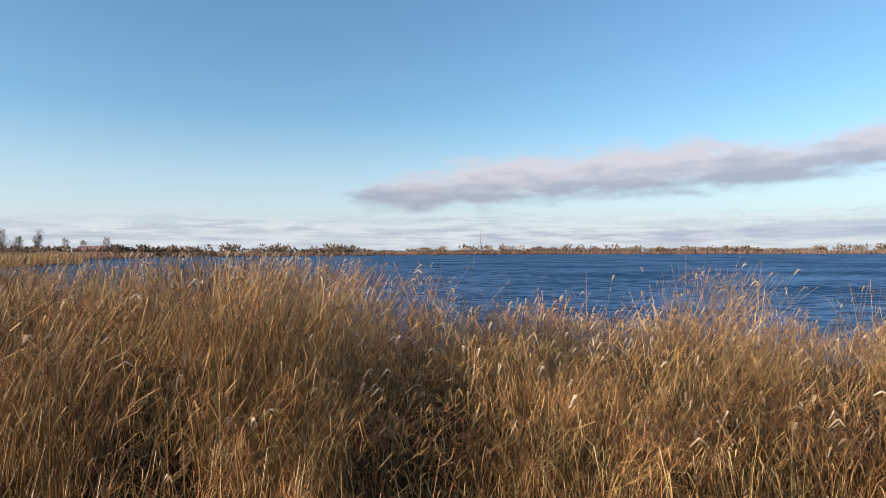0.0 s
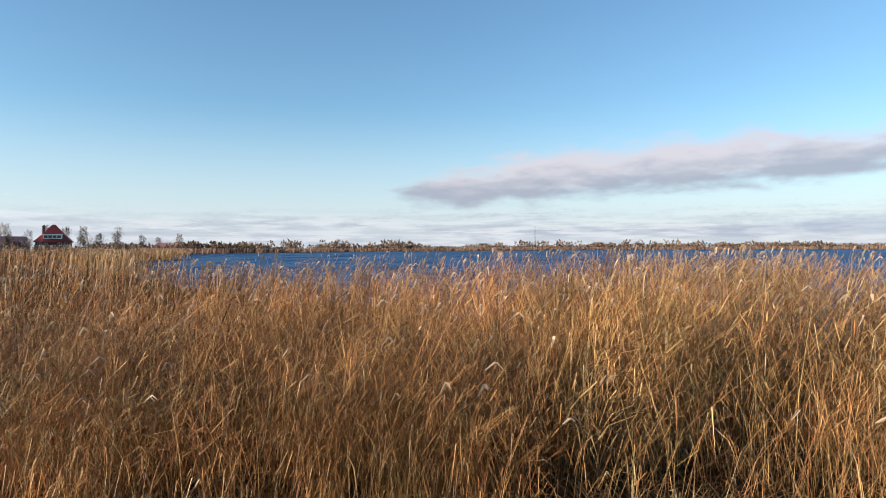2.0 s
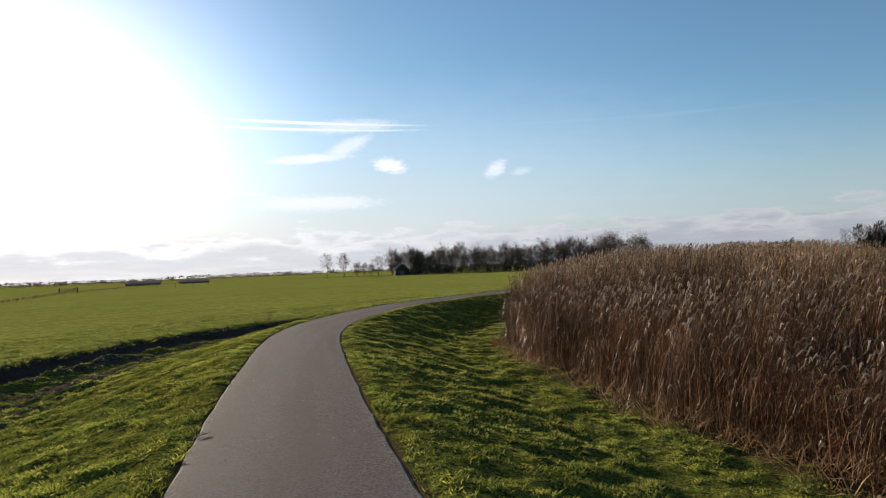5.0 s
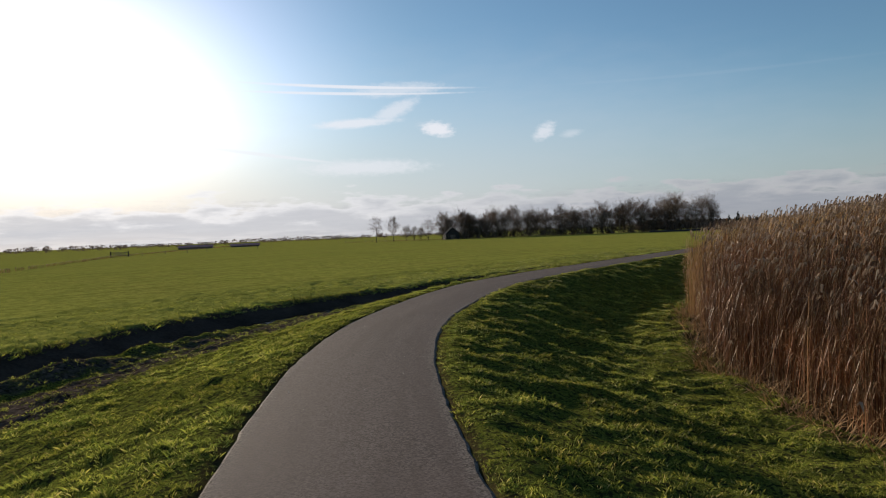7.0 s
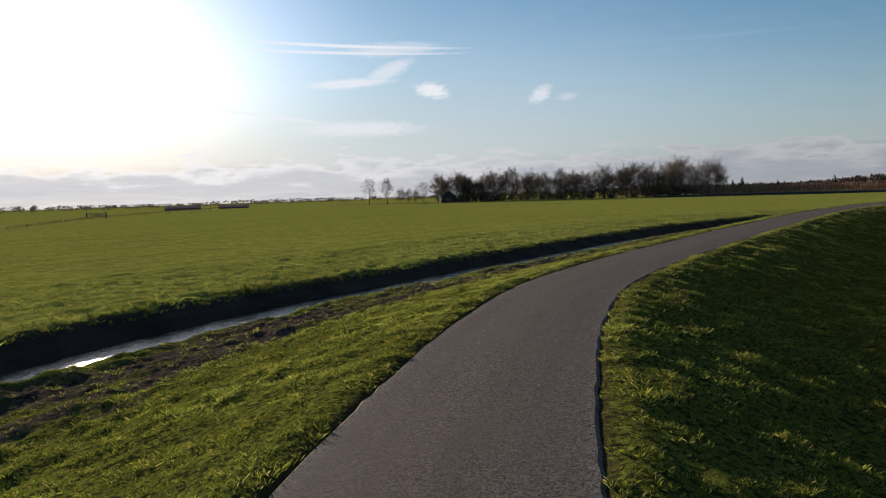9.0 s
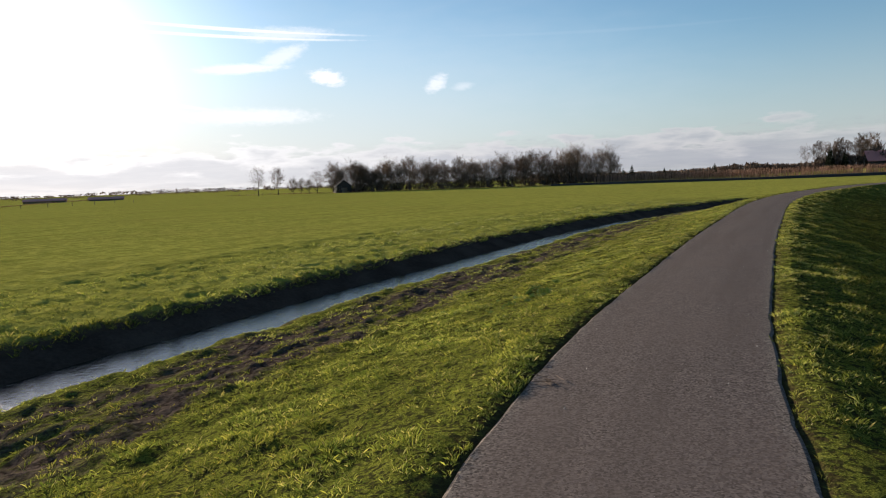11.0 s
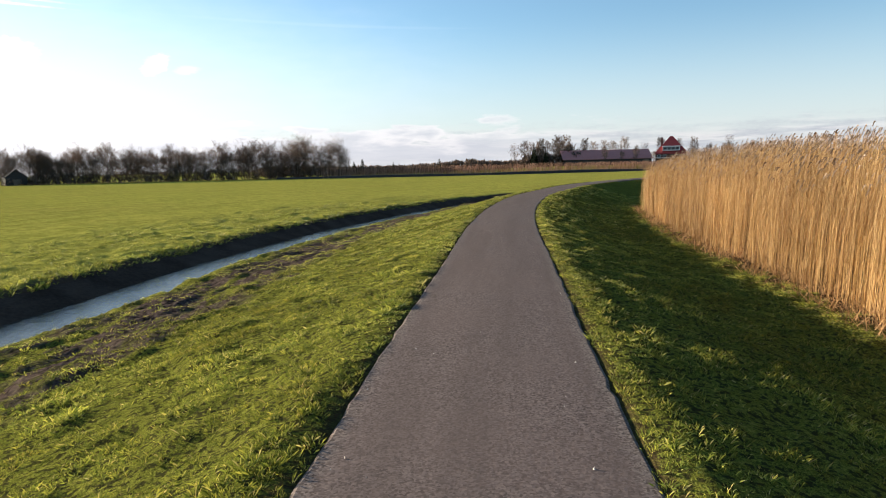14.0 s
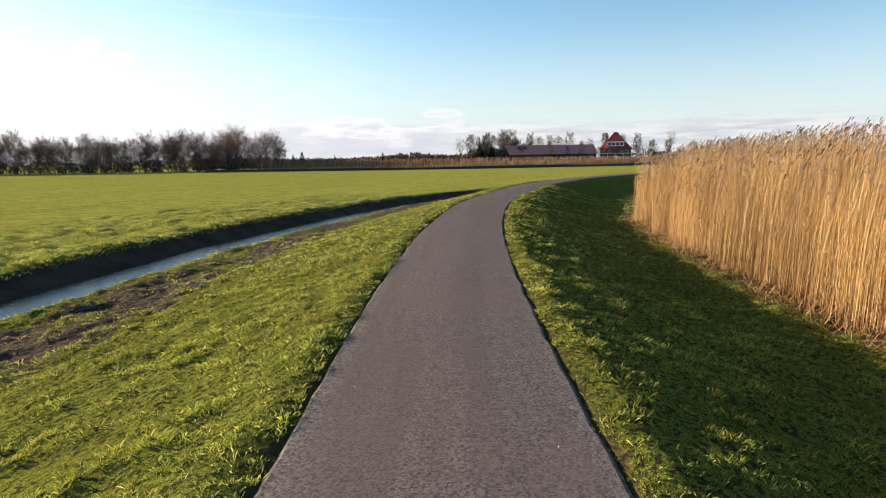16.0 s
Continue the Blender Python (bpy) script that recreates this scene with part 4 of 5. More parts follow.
def bare_tree(name, seed, h, width, label, category, stems=1, low=0.25, twig=0.035, dense=1.0, mat=None):
    """A leafless tree or shrub: trunk and limbs, and a crown of fine twigs."""
    r = random.Random(seed)
    tv, tf, cv, cf = [], [], [], []
    ends = []
    for s in range(stems):
        spin = r.random() * 6.3
        foot = Vector((math.cos(spin), math.sin(spin), 0)) * (0 if stems == 1 else width * 0.12)
        lean = Vector((math.cos(spin), math.sin(spin), 0)) * (0.25 if stems > 1 else 0.05)
        p, way = foot - Vector((0, 0, 0.4)), Vector((0, 0, 1)) + lean
        rad = h * (0.015 if stems == 1 else 0.008)
        steps = 6
        for i in range(steps):
            q = p + way.normalized() * h * 0.8 / steps + Vector((r.uniform(-1, 1), r.uniform(-1, 1), 0)) * h * 0.018
            tube(tv, tf, p, q, rad, rad * 0.8, 6)
            p, rad = q, rad * 0.8
            if (i + 1) / steps >= low:
                for _ in range(2 if stems > 1 else 3):
                    a = r.random() * 6.3
                    out = Vector((math.cos(a), math.sin(a), r.uniform(0.5, 1.4))).normalized()
                    reach = width * 0.5 * r.uniform(0.6, 1.05) * (1.05 - 0.45 * i / steps)
                    e = p + out * reach * 0.6
                    f = e + (out + Vector((0, 0, 0.5))).normalized() * reach * 0.55
                    tube(tv, tf, p, e, rad * 0.55, rad * 0.32)
                    tube(tv, tf, e, f, rad * 0.32, rad * 0.12, 3)
                    ends += [(p.lerp(e, 0.6), out, reach), (e, out, reach), (f, out, reach * 0.8), (e.lerp(f, 0.5), out, reach * 0.9)]
        ends += [(p, Vector((0, 0, 1)), width * 0.4)] * 3
    # twigs fill the crown's dome as well as the limb ends
    mid_z, tall = h * (0.5 + low * 0.45), h * (0.5 - low * 0.45)
    for _ in range(int((150 if stems == 1 else 60) * dense)):
        d = Vector((r.gauss(0, 1), r.gauss(0, 1), r.gauss(0.15, 1))).normalized()
        k = r.uniform(0.45, 0.97) * (0.85 + 0.3 * math.sin(3 * math.atan2(d.y, d.x) + seed) * (1 - abs(d.z)))
        ends.append((Vector((d.x * width * 0.5 * k, d.y * width * 0.5 * k, mid_z + d.z * tall * k)), d, width * 0.24))
    for p, out, reach in ends:
        for _ in range(int(3 * dense + 0.5)):
            d = (out * 0.6 + Vector((r.gauss(0, 0.55), r.gauss(0, 0.55), r.uniform(0.0, 1.1)))).normalized()
            p0 = p + Vector((r.gauss(0, 0.12), r.gauss(0, 0.12), r.gauss(0, 0.1))) * reach
            ln = reach * r.uniform(0.35, 0.8)
            m, e = p0 + d * ln * 0.5, p0 + d * ln + Vector((0, 0, 0.15 * ln))
            side = d.orthogonal().normalized() * twig
            k = len(cv)
            cv += [p0 - side, p0 + side, m + side * 0.6, m - side * 0.6, e]
            cf += [(k, k + 1, k + 2, k + 3), (k + 3, k + 2, k + 4)]
            for _ in range(3):
                b0 = p0 + d * ln * r.uniform(0.25, 0.9)
                d2 = (d + Vector((r.gauss(0, 0.7), r.gauss(0, 0.7), r.gauss(0.2, 0.4)))).normalized()
                e2 = b0 + d2 * ln * r.uniform(0.35, 0.8)
                side2 = d2.orthogonal().normalized() * twig * 0.7
                k = len(cv)
                cv += [b0 - side2, b0 + side2, e2]
                cf += [(k, k + 1, k + 2)]
    root = thing(name, 0, 0, 0, 0, label, category)
    link("trunk", raw("trunk", tv, tf), BARK, root)
    link("crown", raw("crown", cv, cf), mat or TWIG, root)
    return root


def height_at(x, y):
    return float(ground_height(np.array([x]), np.array([y]))[0])


def stand(kinds, x, y, scale=1.0, group="", label=""):
    """Put a copy of one of the kinds at a place of the plan; each kind's model itself is used up first."""
    k = TURN[0] % len(kinds)
    TURN[0] += 1
    m = pose(x, y, height_at(x, y), 0, 0, pick.uniform(0, 360)) @ Matrix.Scale(scale, 4)
    if kinds[k][1]:
        ob = copy_thing(kinds[k][0], m)
    else:
        ob = kinds[k][0]
        ob.matrix_basis = m
        kinds[k][1] = True
    if kinds[k][0].get("group") is None and group:
        tagged(kinds[k][0], group=group)
    return tagged(ob, label, group=group)


pick = random.Random(5)
TURN = [0]
WOOD = [[bare_tree("bare_tree", 20 + i, 11.5 + 0.8 * (i % 3), 9.0 + (i % 2), "leafless broad-crowned tree in the dark treeline", "tree", 1, 0.15, 0.028, 1.2), False] for i in range(5)]
THICKET = [[bare_tree("bare_shrub", 40 + i, 7.5, 7.0, "dense leafless shrub beneath the treeline", "shrub", 4, 0.1, 0.03, 0.5), False] for i in range(3)]
LONE = [[bare_tree("bare_tree", 60 + i, 12.6, 7.0, "single leafless tree standing free in the meadow", "tree", 1, 0.22, 0.03, 1.1), False] for i in range(2)]
POPLAR = [[bare_tree("poplar", 70 + i, 20.0, 9.0, "tall leafless tree behind the farm", "tree", 1, 0.2, 0.06, 0.84), False] for i in range(3)]

# the two free trees, then the wood in a line across the meadow
for x, y in ((-26.3, 285), (-19.6, 300)):
    stand(LONE, x, y, 1.0, "free trees in the meadow")
a, b = Vector((3, 301)), Vector((106, 240))
for i in range(32):
    p = a.lerp(b, i / 31)
    for row in range(2):
        stand(WOOD, p.x + pick.uniform(-2, 2) + row * 5, p.y + pick.uniform(-1.5, 1.5) + row * 9, pick.uniform(0.78, 1.08) * (1.1 if i > 24 else 1.0), "treeline across the meadow")
    stand(THICKET, p.x + pick.uniform(-2, 2), p.y + pick.uniform(-2, 2), pick.uniform(0.6, 1.0), "shrubs below the treeline")
for x, y, k in ((-14, 318, 0.6), (-10, 314, 0.66), (-6.5, 310, 0.7), (-3, 306, 0.85), (14, 296, 1.0), (18, 298, 0.9)):
    stand(WOOD, x, y, k, "treeline across the meadow")
# trees round the farm
for x, y, k in ((283, 329, 0.95), (287, 326, 0.85), (290, 320, 1.0), (294, 322, 0.9), (298, 318, 0.8), (321, 345, 1.1), (343, 330, 0.95), (350, 329, 1.0), (357, 326, 1.0), (371, 306, 1.0), (380, 300, 1.05), (397, 274, 0.95), (415, 268, 0.7), (393, 285, 0.8), (268, 336, 0.8), (274, 334, 0.95), (279, 333, 1.0), (300, 332, 0.95), (307, 338, 0.9), (314, 336, 0.9), (330, 336, 0.95), (337, 334, 0.9), (364, 314, 0.9), (386, 292, 0.9), (404, 280, 0.75), (425, 262, 0.7), (440, 255, 0.75), (300, 291, 0.62), (309, 286, 0.5), (318, 283, 0.6), (326, 277, 0.45)):
    stand(POPLAR, x, y, k, "tall trees round the farm")
for x, y, k in ((280, 325, 1.2), (284, 322, 1.3), (288, 318, 1.2), (292, 315, 1.1), (296, 312, 0.9), (379, 285, 1.1), (383, 280, 1.1), (388, 276, 0.9)):
    stand(THICKET, x, y, k, "shrubs round the farm")


def conifer(seed, h):
    r = random.Random(seed)
    root = thing("conifer", 0, 0, 0, 0, "small dark evergreen tree in the scrub row", "tree")
    tv, tf, cv, cf = [], [], [], []
    tube(tv, tf, Vector((0, 0, -0.4)), Vector((0, 0, h * 0.95)), 0.16, 0.04, 6)
    for i in range(260):
        u = r.random() ** 0.8
        a, z = r.random() * 6.3, h * (0.15 + 0.83 * u)
        ln = h * 0.26 * (1.05 - u) + 0.3
        p = Vector((0, 0, z))
        e = p + Vector((math.cos(a) * ln, math.sin(a) * ln, -0.25 * ln + r.uniform(-0.2, 0.3)))
        side = Vector((-math.sin(a), math.cos(a), r.uniform(-0.5, 0.5))) * ln * 0.22
        k = len(cv)
        m = p.lerp(e, 0.6)
        cv += [p, m + side, e, m - side]
        cf += [(k, k + 1, k + 2, k + 3)]
    link("trunk", raw("trunk", tv, tf), BARK, root)
    link("crown", raw("crown", cv, cf), CONIFER, root)
    return root


FIR = [[conifer(i, 7.5), False] for i in range(2)]
for x, y, k in ((148, 345, 1.0), (160, 340, 0.9), (164, 338, 1.1), (183, 338, 0.9), (210, 333, 1.0), (268, 318, 1.5), (272, 322, 1.6), (276, 316, 1.4)):
    stand(FIR, x, y, k, "evergreens in the scrub row")

# ---- far woods, hedges and reed belts: too many to count ----


def thicket_mesh(name, x, y, h, wide, mat, per=36, label="", category="hedge"):
    """Far scrub: each bush a loose heap of small upright facets with a ragged top."""
    n = len(x)
    z = ground_height(x, y)
    c = np.repeat(np.stack([x, y, z], 1), per, 0)
    hh, ww = np.repeat(h, per), np.repeat(wide, per)
    m = n * per
    u, a, rr = rng.rand(m), rng.rand(m) * 6.283, np.sqrt(rng.rand(m))
    at = c.copy()
    fat = np.sqrt(np.clip(1 - (u * 1.05 - 0.25) ** 2, 0.05, 1))
    at[:, 0] += np.cos(a) * rr * ww * 0.5 * fat
    at[:, 1] += np.sin(a) * rr * ww * 0.5 * fat
    at[:, 2] += hh * 0.85 * u
    b = rng.rand(m) * 6.283
    side = np.stack([np.cos(b), np.sin(b), 0.5 * (rng.rand(m) - 0.5)], 1) * (ww * (0.04 + 0.06 * rng.rand(m)))[:, None]
    tip = at + np.stack([0.3 * rng.randn(m), 0.3 * rng.randn(m), 1 + 0 * a], 1) * (hh * (0.12 + 0.16 * rng.rand(m)))[:, None]
    v = np.stack([at - side, at + side, tip + side * 0.3, tip - side * 0.3], 1).reshape(-1, 3)
    k = np.arange(m)[:, None] * 4
    link(name, arrays(name, v, [(k + np.array([[0, 1, 2, 3]]), 0)]), mat, label=label, category=category, kind="stuff")


def along(points, n, jitter):
    """n points strewn along a line of the plan."""
    p = np.array(points, float)
    s = np.concatenate([[0], np.cumsum(np.hypot(*np.diff(p, axis=0).T))])
    q = np.sort(rng.rand(n)) * s[-1]
    return np.interp(q, s, p[:, 0]) + jitter * (rng.rand(n) - 0.5), np.interp(q, s, p[:, 1]) + jitter * (rng.rand(n) - 0.5)


def woods(name, points, n, jitter, low, high, wide, label, per=36, mat=None, lump=30.0):
    x, y = along(points, n, jitter)
    h = low + (high - low) * fuzz(x, y, lump, 21) ** 1.5 * (0.6 + 0.6 * rng.rand(n))
    thicket_mesh(name, x, y, h, wide * (0.7 + 0.6 * rng.rand(n)), mat or SCRUB, per, label)


woods("undergrowth", [(5, 300), (30, 286), (70, 262), (107, 241)], 120, 10, 1.5, 5.5, 3.5, "dark tangled undergrowth below the treeline", 40, SCRUB, 12.0)
woods("scrub_row", [(112, 345), (170, 350), (230, 340), (285, 330)], 420, 18, 3.2, 7.2, 6.5, "brown leafless scrub row beyond the reed belt")
woods("farm_copse", [(272, 331), (286, 321), (300, 311)], 44, 10, 5.0, 15.0, 5.0, "dark bare copse beside the long barn", 60, TWIG, 8.0)
woods("farm_scrub", [(392, 290), (430, 270), (480, 235), (520, 190)], 70, 16, 3.0, 7.5, 5.0, "brown scrub beside the farm")
woods("spit_scrub", [(112, 80), (128, 84), (150, 92), (180, 105), (240, 140)], 60, 12, 2.6, 4.6, 4.0, "dark low willow scrub on the spit by the lake")
woods("far_hedge", [(-1500, 500), (-1100, 900), (-700, 1200), (-300, 1350), (0, 1450), (400, 1300), (900, 1000)], 520, 60, 5.0, 13.0, 16.0, "far dark hedges along the horizon", 24, lump=90.0)
woods("far_hedge", [(-900, 300), (-520, 520), (-330, 760), (-150, 900), (30, 980)], 150, 30, 2.0, 7.0, 9.0, "far field hedges on the polder", 20, lump=60.0)
woods("shore_scrub", [(230, 160), (310, 196), (370, 192), (500, 140), (625, 30), (690, -95), (680, -260), (560, -500)], 800, 30, 2.0, 8.0, 9.0, "brown leafless trees along the lake's far shore", 30, lump=45.0)
woods("shore_scrub", [(560, 420), (760, 160), (900, -100), (860, -420), (700, -700)], 260, 60, 4.0, 14.0, 14.0, "far dark woods behind the lake", 26, lump=80.0)


def reed_belt(name, points, n, jitter, h, wide, label, straw=None):
    x, y = along(points, n, jitter)
    me = reed_mesh(name, x, y, h * (0.8 + 0.3 * rng.rand(n)), wide, 1, 0.6, 0.1)
    link(name, me, [straw, straw, straw] if straw else [REED, REED_LEAF, PLUME], label=label, category="reeds", kind="stuff")


reed_belt("reed_belt", [(100, 236), (122, 212), (143, 196), (175, 185), (209, 178), (260, 180), (320, 200)], 6500, 9.0, 3.3, 7.5, "tawny reed belt along the far ditch", BELT)
reed_belt("reed_belt", [(172, 88), (215, 122), (300, 162), (360, 169), (480, 114), (604, 12), (655, -100), (644, -250), (524, -482)], 3600, 7.0, 2.9, 26.0, "pale reed belt along the lake's far shore", BELT)
reed_belt("reed_belt", [(60, 14), (84, 37), (113, 58), (138, 71), (162, 74)], 2600, 7.0, 2.6, 6.0, "brown reeds along the lake's near shore")
reed_belt("rush_strip", [(-42, 30), (-52, 60), (-65, 96), (-97, 189), (-124, 330), (-150, 480)], 1400, 1.6, 0.55, 7.0, "thin dark rush strip along a field drain")
reed_belt("rush_strip", [(-46, 330), (-38, 329), (-22, 331), (-2, 300), (40, 275), (106, 234)], 1200, 2.0, 0.6, 6.0, "rough dark sedge beneath the treeline")

# near-black colour stands in for shade on the far ditch's bank
BANK_SHADE = plain("bank_shade", (0.022, 0.017, 0.013), 0.95, 0, 0.4, 0.8, 0.6)


def far_bank():
    """The far ditch's bank, below the reed belt: a raised strip, its shade painted dark."""
    pts = [(84, 243), (98, 232), (119, 208), (141, 191), (174, 180), (209, 173), (262, 174), (330, 190)]
    x, y = np.array(pts, float).T
    q = np.linspace(0, len(pts) - 1, 80)
    x, y = np.interp(q, range(len(pts)), x), np.interp(q, range(len(pts)), y)
    g = np.stack([np.gradient(x), np.gradient(y)], 1)
    out = np.stack([g[:, 1], -g[:, 0]], 1) / np.hypot(*g.T)[:, None]
    lumpy = fuzz(q, q * 0, 0.7, 31)
    rows = [np.column_stack([x + out[:, 0] * o, y + out[:, 1] * o, -1.5 + h * (0.7 + 0.6 * lumpy)]) for o, h in ((1.6, 0.0), (0.7, 0.75), (-0.6, 0.95), (-3.5, 0.0))]
    n = len(q)
    k = (np.arange(3)[:, None] * n + np.arange(n - 1)[None]).ravel()
    link("far_bank", arrays("far_bank", np.vstack(rows), [(np.stack([k, k + n, k + n + 1, k + 1], 1), 0)], True), BANK_SHADE, label="raised dark strip for the shaded bank of the far ditch", category="bank", kind="structure")


far_bank()

# ---- the farm ----
BRICK = plain("dark_brick", (0.085, 0.055, 0.045), 0.85, 0, 0.3, 2.0)
TILE = plain("red_roof_tile", (0.24, 0.028, 0.026), 0.6, 0, 0.25, 1.2)
OLD_TILE = plain("weathered_roof_tile", (0.42, 0.17, 0.15), 0.75, 0, 0.3, 0.6)
WHITE = plain("white_paint", (0.75, 0.75, 0.73), 0.5, 0, 0.08, 2.0, 0.1)
DARKWOOD = plain("tarred_boards", (0.03, 0.026, 0.024), 0.8, 0, 0.3, 1.5)
GLASS = plain("window_glass", (0.03, 0.04, 0.05), 0.08, 0, 0.1, 1.0, 0.0)
TYRE = plain("rubber", (0.02, 0.02, 0.02), 0.8)
POSTWOOD = plain("grey_fence_wood", (0.16, 0.13, 0.10), 0.9, 0, 0.35, 6.0)
STEEL = plain("galvanised_steel", (0.35, 0.36, 0.37), 0.45, 0.8, 0.15, 4.0)


def window(parent, x, y, z, w, h):
    """A white casement with a mullion, set into the wall that faces -y."""
    f = bmesh.new()
    t = 0.14
    block(f, x - w / 2, y - 0.10, z, x + w / 2, y + 0.06, z + t)
    block(f, x - w / 2, y - 0.10, z + h - t, x + w / 2, y + 0.06, z + h)
    for dx in (-w / 2, -t / 2, w / 2 - t):
        block(f, x + dx, y - 0.10, z + t, x + dx + t, y + 0.06, z + h - t)
    fr = part("window", f, WHITE, parent, "white-painted window frame")
    g = bmesh.new()
    block(g, x - w / 2 + t, y - 0.03, z + t, x + w / 2 - t, y + 0.0, z + h - t)
    part("pane", g, GLASS, fr)


def farmhouse():
    x, y = 352, 284
    h = thing("farmhouse", x, y, height_at(x, y) - 0.1, -53, "large farmhouse with a steep red hipped roof and white dormer", "house")
    bm = bmesh.new()
    block(bm, -9.2, -8, 0, 9.2, 8, 6.6)
    part("wall", bm, BRICK, h, "dark brick wall")
    bm = bmesh.new()
    low = [(-10.3, -9.1), (10.3, -9.1), (10.3, 9.1), (-10.3, 9.1)]
    mid = [(-5.6, -5.0), (5.6, -5.0), (5.6, 5.0), (-5.6, 5.0)]
    top = [(-0.9, -0.6), (0.9, -0.6), (0.9, 0.6), (-0.9, 0.6)]
    rings = [[bm.verts.new((px, py, z)) for px, py in ring] for ring, z in ((low, 5.9), (low, 6.3), (mid, 11.2), (top, 17.0))]
    for r0, r1 in zip(rings[:-1], rings[1:]):
        for i in range(4):
            bm.faces.new((r0[i], r0[(i + 1) % 4], r1[(i + 1) % 4], r1[i]))
    bm.faces.new(rings[0][::-1])
    bm.faces.new(rings[-1])
    bmesh.ops.recalc_face_normals(bm, faces=bm.faces)
    roof = part("roof", bm, TILE, h, "steep red tiled roof")
    part("chimney", block(bmesh.new(), -6.2, -1.0, 9.0, -4.8, 0.6, 16.3, 0.1), BRICK, roof, "dark square brick chimney")
    bm = bmesh.new()
    block(bm, -5.0, -9.0, 8.0, 5.0, -3.4, 10.6)
    block(bm, -5.4, -9.4, 10.6, 5.4, -3.2, 10.9)
    dormer = part("dormer", bm, WHITE, h, "broad white flat-roofed dormer")
    for i in range(4):
        g = bmesh.new()
        block(g, -4.6 + i * 2.35, -9.08, 8.5, -2.6 + i * 2.35, -9.01, 10.2)
        part("pane", g, GLASS, dormer)
    for wx in (-7, -3.6, 3.6, 7):
        window(h, wx, -8.0, 3.2, 2.0, 2.4)
    bm = bmesh.new()
    block(bm, -0.7, -8.12, 0.0, 0.7, -7.95, 2.6, 0.03)
    part("door", bm, WHITE, h, "white front door")
    for px in (-9.4, -4.7, 0.0, 4.7, 9.4):
        part("porch_post", block(bmesh.new(), px - 0.14, -10.6, 0, px + 0.14, -10.3, 3.6, 0.03), WHITE, h)
    part("porch_roof", block(bmesh.new(), -9.8, -10.9, 3.6, 9.8, -8.0, 3.9, 0.05), WHITE, h)


def long_barn():
    x, y = 311.9, 302.3
    h = thing("barn", x, y, height_at(x, y) - 0.2, -30, "long low barn with a faded red-brown tiled roof", "barn")
    part("wall", prism([(-7, 0), (7, 0), (7, 4.0), (0, 9.0), (-7, 4.0)], -27, 27), DARKWOOD, h, "dark boarded wall").rotation_euler[2] = radians(90)
    for side in (-1, 1):
        bm = prism([(side * 7.6, 3.6), (side * 7.6, 3.85), (0, 9.5), (0, 9.2)], -27.8, 27.8)
        part("roof", bm, OLD_TILE, h, "faded red-brown roof slope").rotation_euler[2] = radians(90)
    for i in range(7):
        bm = bmesh.new()
        block(bm, -21 + i * 6.6, -7.08, 1.4, -18.6 + i * 6.6, -7.0, 2.6)
        part("window", bm, GLASS, h)
    part("door", block(bmesh.new(), 22, -7.12, 0, 25.5, -7.0, 3.2), POSTWOOD, h, "grey sliding barn door")


def dark_house():
    x, y = 8, 297
    h = thing("shed", x, y, height_at(x, y) - 0.2, 8, "dark timber field shed half hidden by bare trees", "shed")
    part("wall", prism([(-3.2, 0), (3.2, 0), (3.2, 3.0), (0, 5.6), (-3.2, 3.0)], -4, 4), DARKWOOD, h)
    for side in (-1, 1):
        part("roof", prism([(side * 3.6, 2.7), (side * 3.6, 2.85), (0, 5.85), (0, 5.65)], -4.4, 4.4), DARKWOOD, h)
    part("door", block(bmesh.new(), -1.0, -4.08, 0, 1.0, -3.98, 2.3), POSTWOOD, h)


def low_shed(x, y, turn, length, high, label):
    h = thing("low_shed", x, y, height_at(x, y) - 0.2, turn, label, "shed", "low sheds far out in the fields")
    part("wall", block(bmesh.new(), -length / 2, -4, 0, length / 2, 4, high), POSTWOOD, h)
    part("roof", prism([(-4.6, high - 0.1), (4.6, high - 0.1), (4.6, high + 0.1), (0, high + 1.2), (-4.6, high + 0.1)], -length / 2 - 0.4, length / 2 + 0.4), OLD_TILE, h).rotation_euler[2] = radians(90)
    for i in range(3):
        part("door", block(bmesh.new(), -length / 2 + 3 + i * length / 3.5, -4.1, 0, -length / 2 + 6 + i * length / 3.5, -3.98, high * 0.8), POSTWOOD, h)


def car(x, y, turn, body_mat, label):
    h = thing("car", x, y, height_at(x, y) + 0.05, turn, label, "car", "cars parked at the farm")
    bm = prism([(-2.2, 0.35), (2.2, 0.35), (2.25, 0.85), (1.3, 1.0), (0.7, 1.5), (-1.6, 1.55), (-2.2, 1.0)], -0.85, 0.85)
    bmesh.ops.bevel(bm, geom=bm.edges[:], offset=0.06, segments=2, affect="EDGES")
    body = part("body", bm, body_mat, h)
    for side in (-1, 1):
        bm = prism([(-1.5, 1.02), (1.1, 1.02), (0.65, 1.42), (-1.45, 1.46)], side * 0.85, side * 0.87)
        part("window", bm, GLASS, body)
    for wx in (-1.35, 1.4):
        for wy in (-0.8, 0.8):
            bm = bmesh.new()
            bmesh.ops.create_cone(bm, cap_ends=True, segments=14, radius1=0.33, radius2=0.33, depth=0.22, matrix=pose(wx, wy, 0.33, 90, 0, 0))
            part("wheel", bm, TYRE, h)


farmhouse()
long_barn()
dark_house()
low_shed(-138, 366, 15, 18, 1.2, "low dark shed with a shallow roof among fields")
low_shed(-112, 374, 15, 16, 1.0, "long dark low shed on the flat polder")
car(334, 282, -40, WHITE, "white car parked before the farmhouse")
